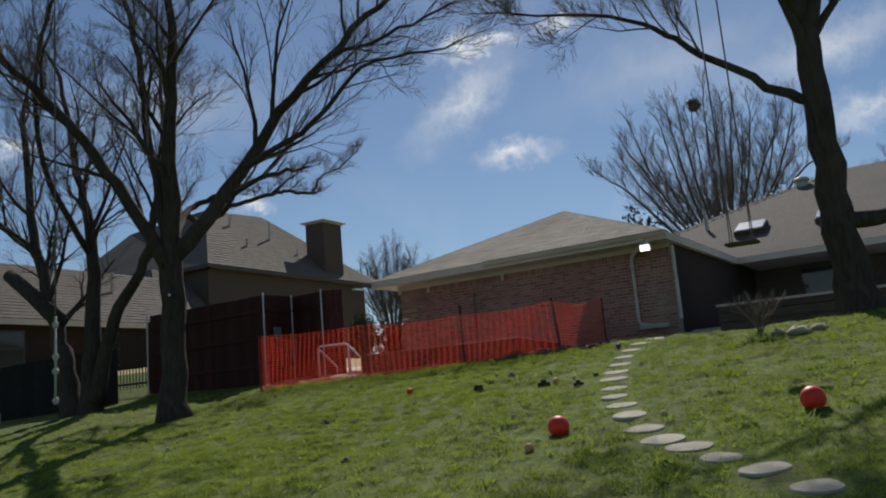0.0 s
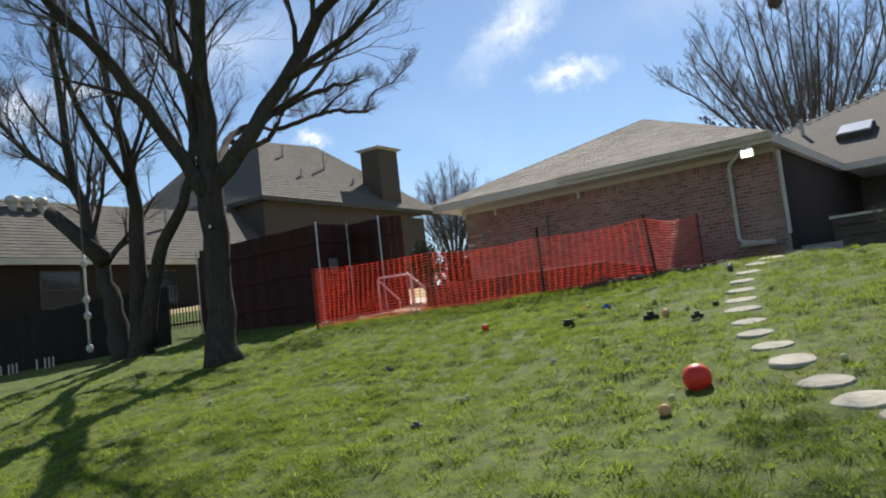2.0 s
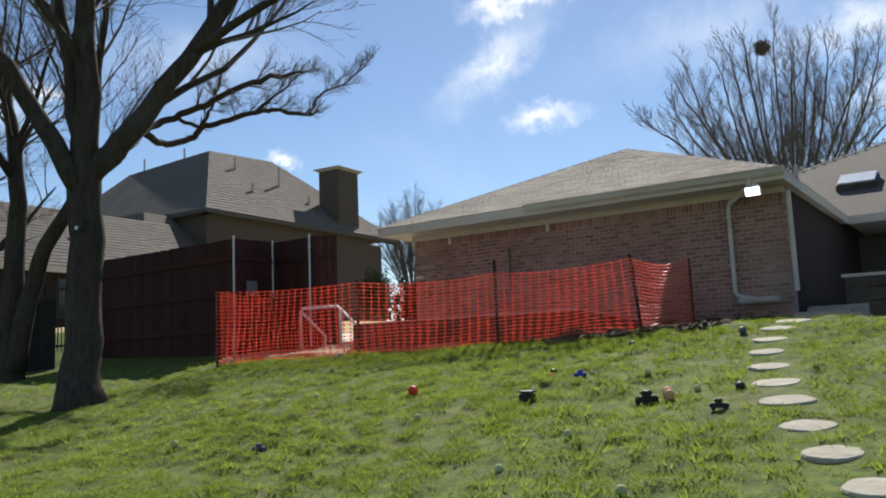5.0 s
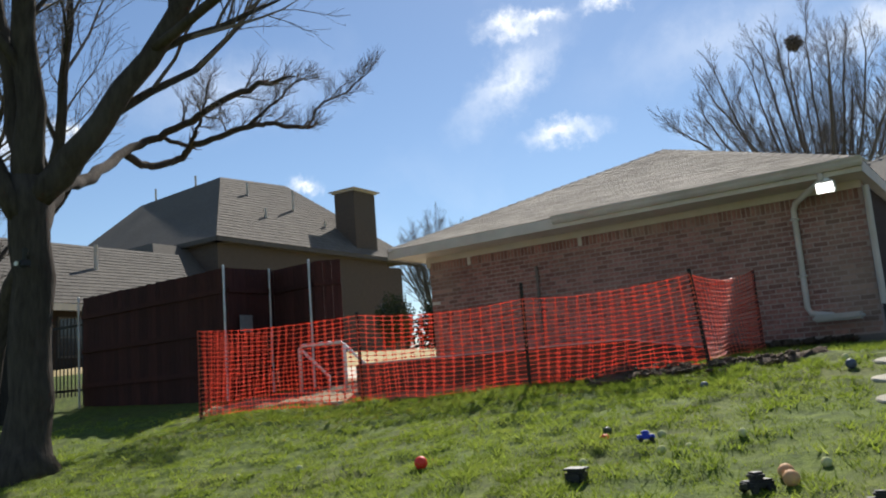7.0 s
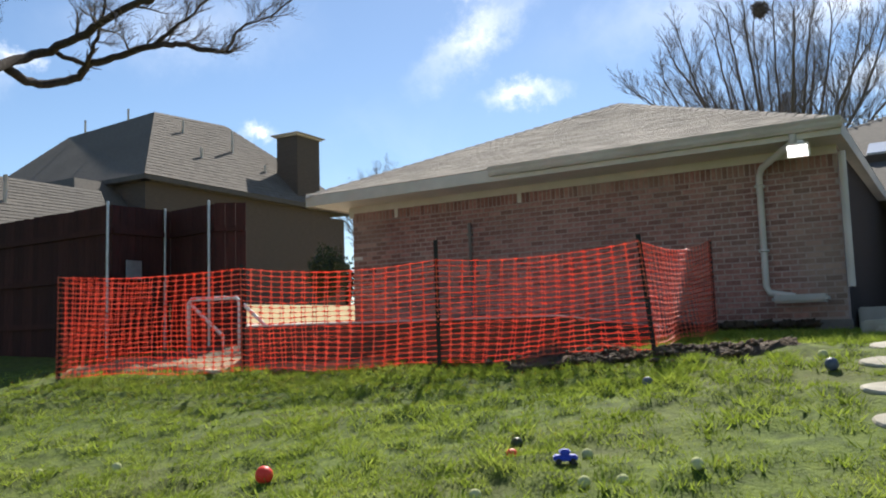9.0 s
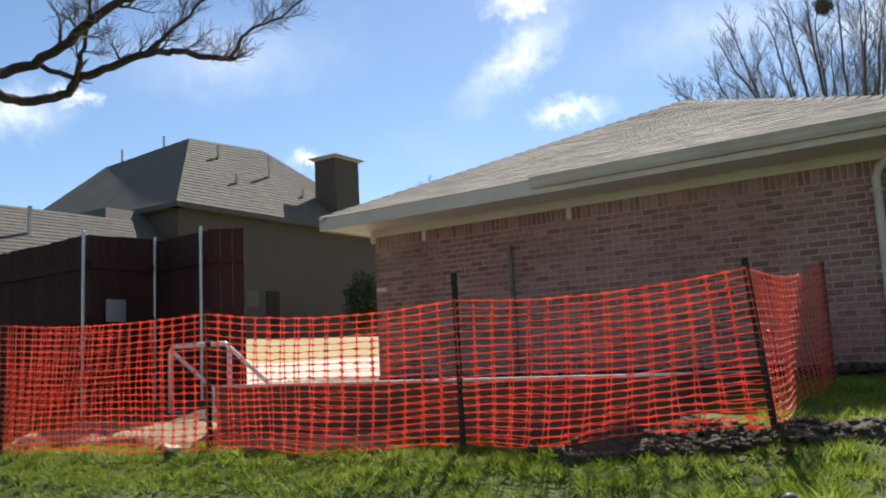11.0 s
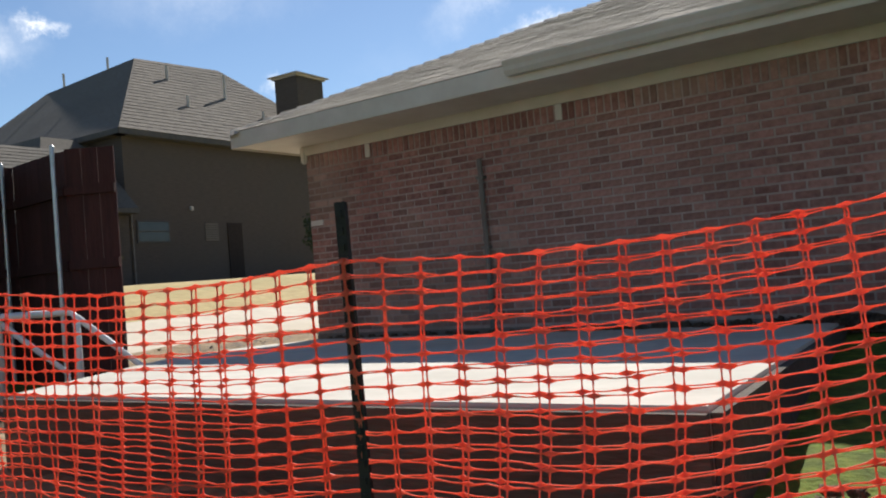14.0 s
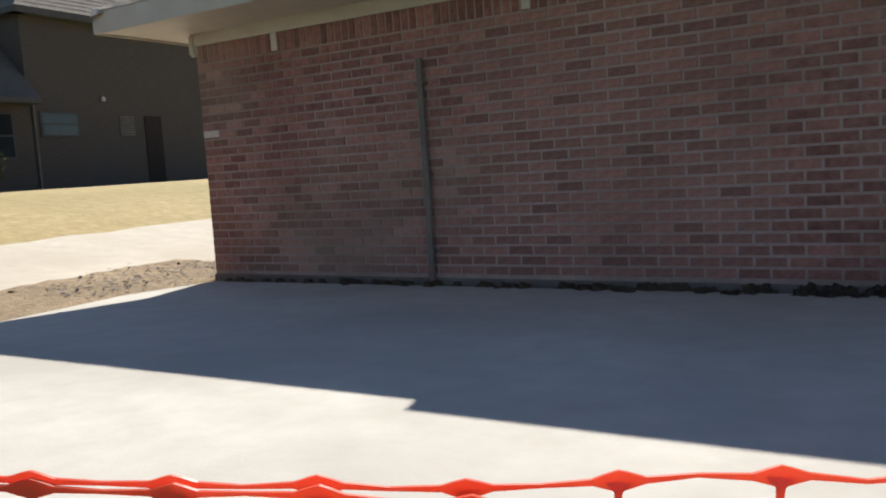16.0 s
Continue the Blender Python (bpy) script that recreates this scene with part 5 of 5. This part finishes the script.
m = Mesh()
for k in range(150):
    u = rnd.random()
    x = -12.3 + 7.3 * u ** 0.7
    y = 19.33 - (x - WX0) * 0.052 - 0.05 - abs(rnd.gauss(0, 0.05 + 0.05 * u))
    m.ball((x, y, 2.355), rnd.uniform(0.025, 0.05 + 0.05 * u), 8, 6, 0.7, 0.9)
whole("soil_bank", m, M_SOIL, "dark soil banked against the brick wall", "soil", True, kind="stuff")
m = Mesh()
for k in range(420):
    x, y = rnd.gauss(-13.4, 0.4), rnd.uniform(18.3, 20.6)
    p = Vector((x, y, lie(x, y) + 0.083 + rnd.random() * 0.01))
    a = Vector((rnd.gauss(0, 1), rnd.gauss(0, 1), rnd.gauss(0, 0.15))).normalized() * 0.03
    b = a.cross(Vector((0, 0, 1))).normalized() * 0.02
    m.add([p - a, p + b, p + a, p - b], [(0, 1, 2, 3)])
whole("leaf_litter", m, M_TWIG, "scattered dry brown leaves on sandy soil", "leaves", kind="stuff")

# small toy goal behind the netting
goal = thing("toy_goal", "small white plastic toy goal", "toy goal", (-12.2, 15.8, 2.3))
gz = lie(-12.2, 15.6)
a, b, c, d = Vector((-12.62, 15.66, gz)), Vector((-11.84, 15.82, gz)), Vector((-12.42, 16.1, gz)), Vector((-11.62, 16.25, gz))
U = Vector((0, 0, 0.78))
part("front_frame", Mesh().tube([a, a + U * 0.94, a.lerp(b, 0.06) + U, a.lerp(b, 0.94) + U, b + U * 0.94, b], [0.028] * 6, 10), M_WHITE, goal, "", True)
for p, q in ((a, c), (b, d)):
    part("side_tube", Mesh().tube([p + U * 0.95, q + U * 0.35, q + Vector((0, 0, 0.03)), p + Vector((0, 0, 0.03))], [0.024] * 4, 8), M_WHITE, goal, "", True)
part("rear_tube", Mesh().tube([c + Vector((0, 0, 0.03)), d + Vector((0, 0, 0.03))], [0.024] * 2, 8), M_WHITE, goal, "", True)

# ---------------- grass blades, thicker near the walked line
rng = np.random.default_rng(7)


def blades(tufts, per, x0, y0, x1, y1, spread, hmin, hmax, width):
    """Tufts of blades that lean outwards, with bare hollows between them."""
    cx, cy = rng.uniform(x0, x1, tufts), rng.uniform(y0, y1, tufts)
    out = []
    for i in range(tufts):
        x, y = float(cx[i]), float(cy[i])
        dens = 0.35 * noise.noise((x * 1.6, y * 1.6, 11.0)) + 0.25 * noise.noise((x * 0.5, y * 0.5, 2.0)) + noise.noise((x * 5.2, y * 5.2, 1.3)) + 0.55 * noise.noise((x * 9.0, y * 9.0, 4.3))
        if dens < rng.uniform(-0.32, 0.1):
            continue
        if any((x - a) ** 2 + (y - b) ** 2 < 0.045 for a, b in STONES):
            continue
        size = rng.uniform(0.7, 1.25) * (0.85 + 0.5 * max(dens, 0))
        z0 = lie(x, y) + rough_lawn(x, y) - 0.01
        for _ in range(per):
            a, r = rng.uniform(0, 6.283), spread * size * math.sqrt(rng.random())
            px, py = x + math.cos(a) * r, y + math.sin(a) * r
            h = rng.uniform(hmin, hmax) * size
            l = (0.25 + 0.9 * r / spread) * h
            b = a + rng.normal(0, 0.7)
            c = rng.uniform(0, 6.283)
            dx, dy = math.cos(c) * width, math.sin(c) * width
            z = z0 + 0.15 * (py - y)
            out += [(px - dx, py - dy, z), (px + dx, py + dy, z), (px + math.cos(b) * l, py + math.sin(b) * l, z + h)]
    vs = np.array(out)
    return vs, np.arange(len(vs)).reshape(-1, 3)


def grass(name, sets, label):
    vv, ff, o = [], [], 0
    for s in sets:
        v, f = blades(*s)
        vv.append(v)
        ff.append(f + o)
        o += len(v)
    d = bpy.data.meshes.new(name)
    d.from_pydata(np.concatenate(vv).tolist(), [], np.concatenate(ff).tolist())
    d.materials.append(M_BLADE)
    tagged(new(name, d), label, "grass", kind="stuff")


grass("grass", [(60000, 10, -9.5, 3.0, 0.5, 14.3, 0.05, 0.014, 0.036, 0.0036), (26000, 10, -13.5, 5.0, -5.5, 14.3, 0.05, 0.016, 0.04, 0.004), (6500, 12, -18, 5, 3, 14.3, 0.08, 0.03, 0.07, 0.007), (1600, 14, -12.8, 13.2, -4.5, 14.1, 0.06, 0.03, 0.065, 0.005), (2600, 14, -6.3, 14.75, -3.6, 18.6, 0.06, 0.03, 0.07, 0.005)], "short tufted green lawn grass")

# ---------------- bricks of the near wall: the nearest singly, the rest joined
BL, BH, BT, JT = 0.194, 0.0655, 0.02, 0.0105


def brick_mesh(name, w, h):
    c = 0.004
    m = Mesh()
    m.add([(0, 0.03, 0), (w, 0.03, 0), (w, 0.03, h), (0, 0.03, h), (c, 0, c), (w - c, 0, c), (w - c, 0, h - c), (c, 0, h - c)],
          [(4, 5, 6, 7), (0, 1, 5, 4), (1, 2, 6, 5), (2, 3, 7, 6), (3, 0, 4, 7)])
    return m


stretcher = brick_mesh("brick", BL, BH).data("brick", M_BRICK)
rest = Mesh()
rnd = random.Random(21)
singles, row, z = 0, 0, 2.43
SOLDIER = 4.53 - 0.2
while z + BH < SOLDIER - 0.005:
    x = WX0 + (0.0 if row % 2 == 0 else -(BL + JT) / 2)
    while x < WX1:
        x0, x1 = max(x, WX0), min(x + BL, WX1)
        if x1 - x0 > 0.03:
            yo = WY - 0.006 + rnd.uniform(-0.003, 0.003)
            full = x1 - x0 > BL - 1e-6
            if full and -9.75 < x < -7.6 and singles < 290:
                ob = new("brick", stretcher)
                ob.parent = wall
                ob.matrix_parent_inverse = wall.matrix_world.inverted()
                ob.matrix_basis = Matrix.Translation((x0, yo, z + rnd.uniform(-0.002, 0.002)))
                singles += 1
            else:
                b = brick_mesh("b", x1 - x0, BH)
                rest.add([(p[0] + x0, p[1] + yo, p[2] + z + 0) for p in b.v], b.f)
        x += BL + JT
    z += BH + JT
    row += 1
x = WX0
while x + 0.06 < WX1:
    b = brick_mesh("b", 0.062, 0.19)
    yo = WY - 0.006 + rnd.uniform(-0.003, 0.003)
    rest.add([(p[0] + x, p[1] + yo, p[2] + SOLDIER) for p in b.v], b.f)
    x += 0.0725
part("brickwork", rest, M_BRICK, wall, "weathered red-brown bricks", False, "stuff")

# the house and what is fixed to it stand 3 degrees off the slab's line
swing_round = Matrix.Translation((WX0, WY, 0)) @ Matrix.Rotation(radians(-3.0), 4, "Z") @ Matrix.Translation((-WX0, -WY, 0))
for ob in list(scene.objects):
    if ob.parent is None and ob.name.split(".")[0] in ("house", "floodlight", "skylight", "roof_vent", "vent_pipe", "patio", "string_lights"):
        ob.matrix_basis = swing_round @ ob.matrix_basis
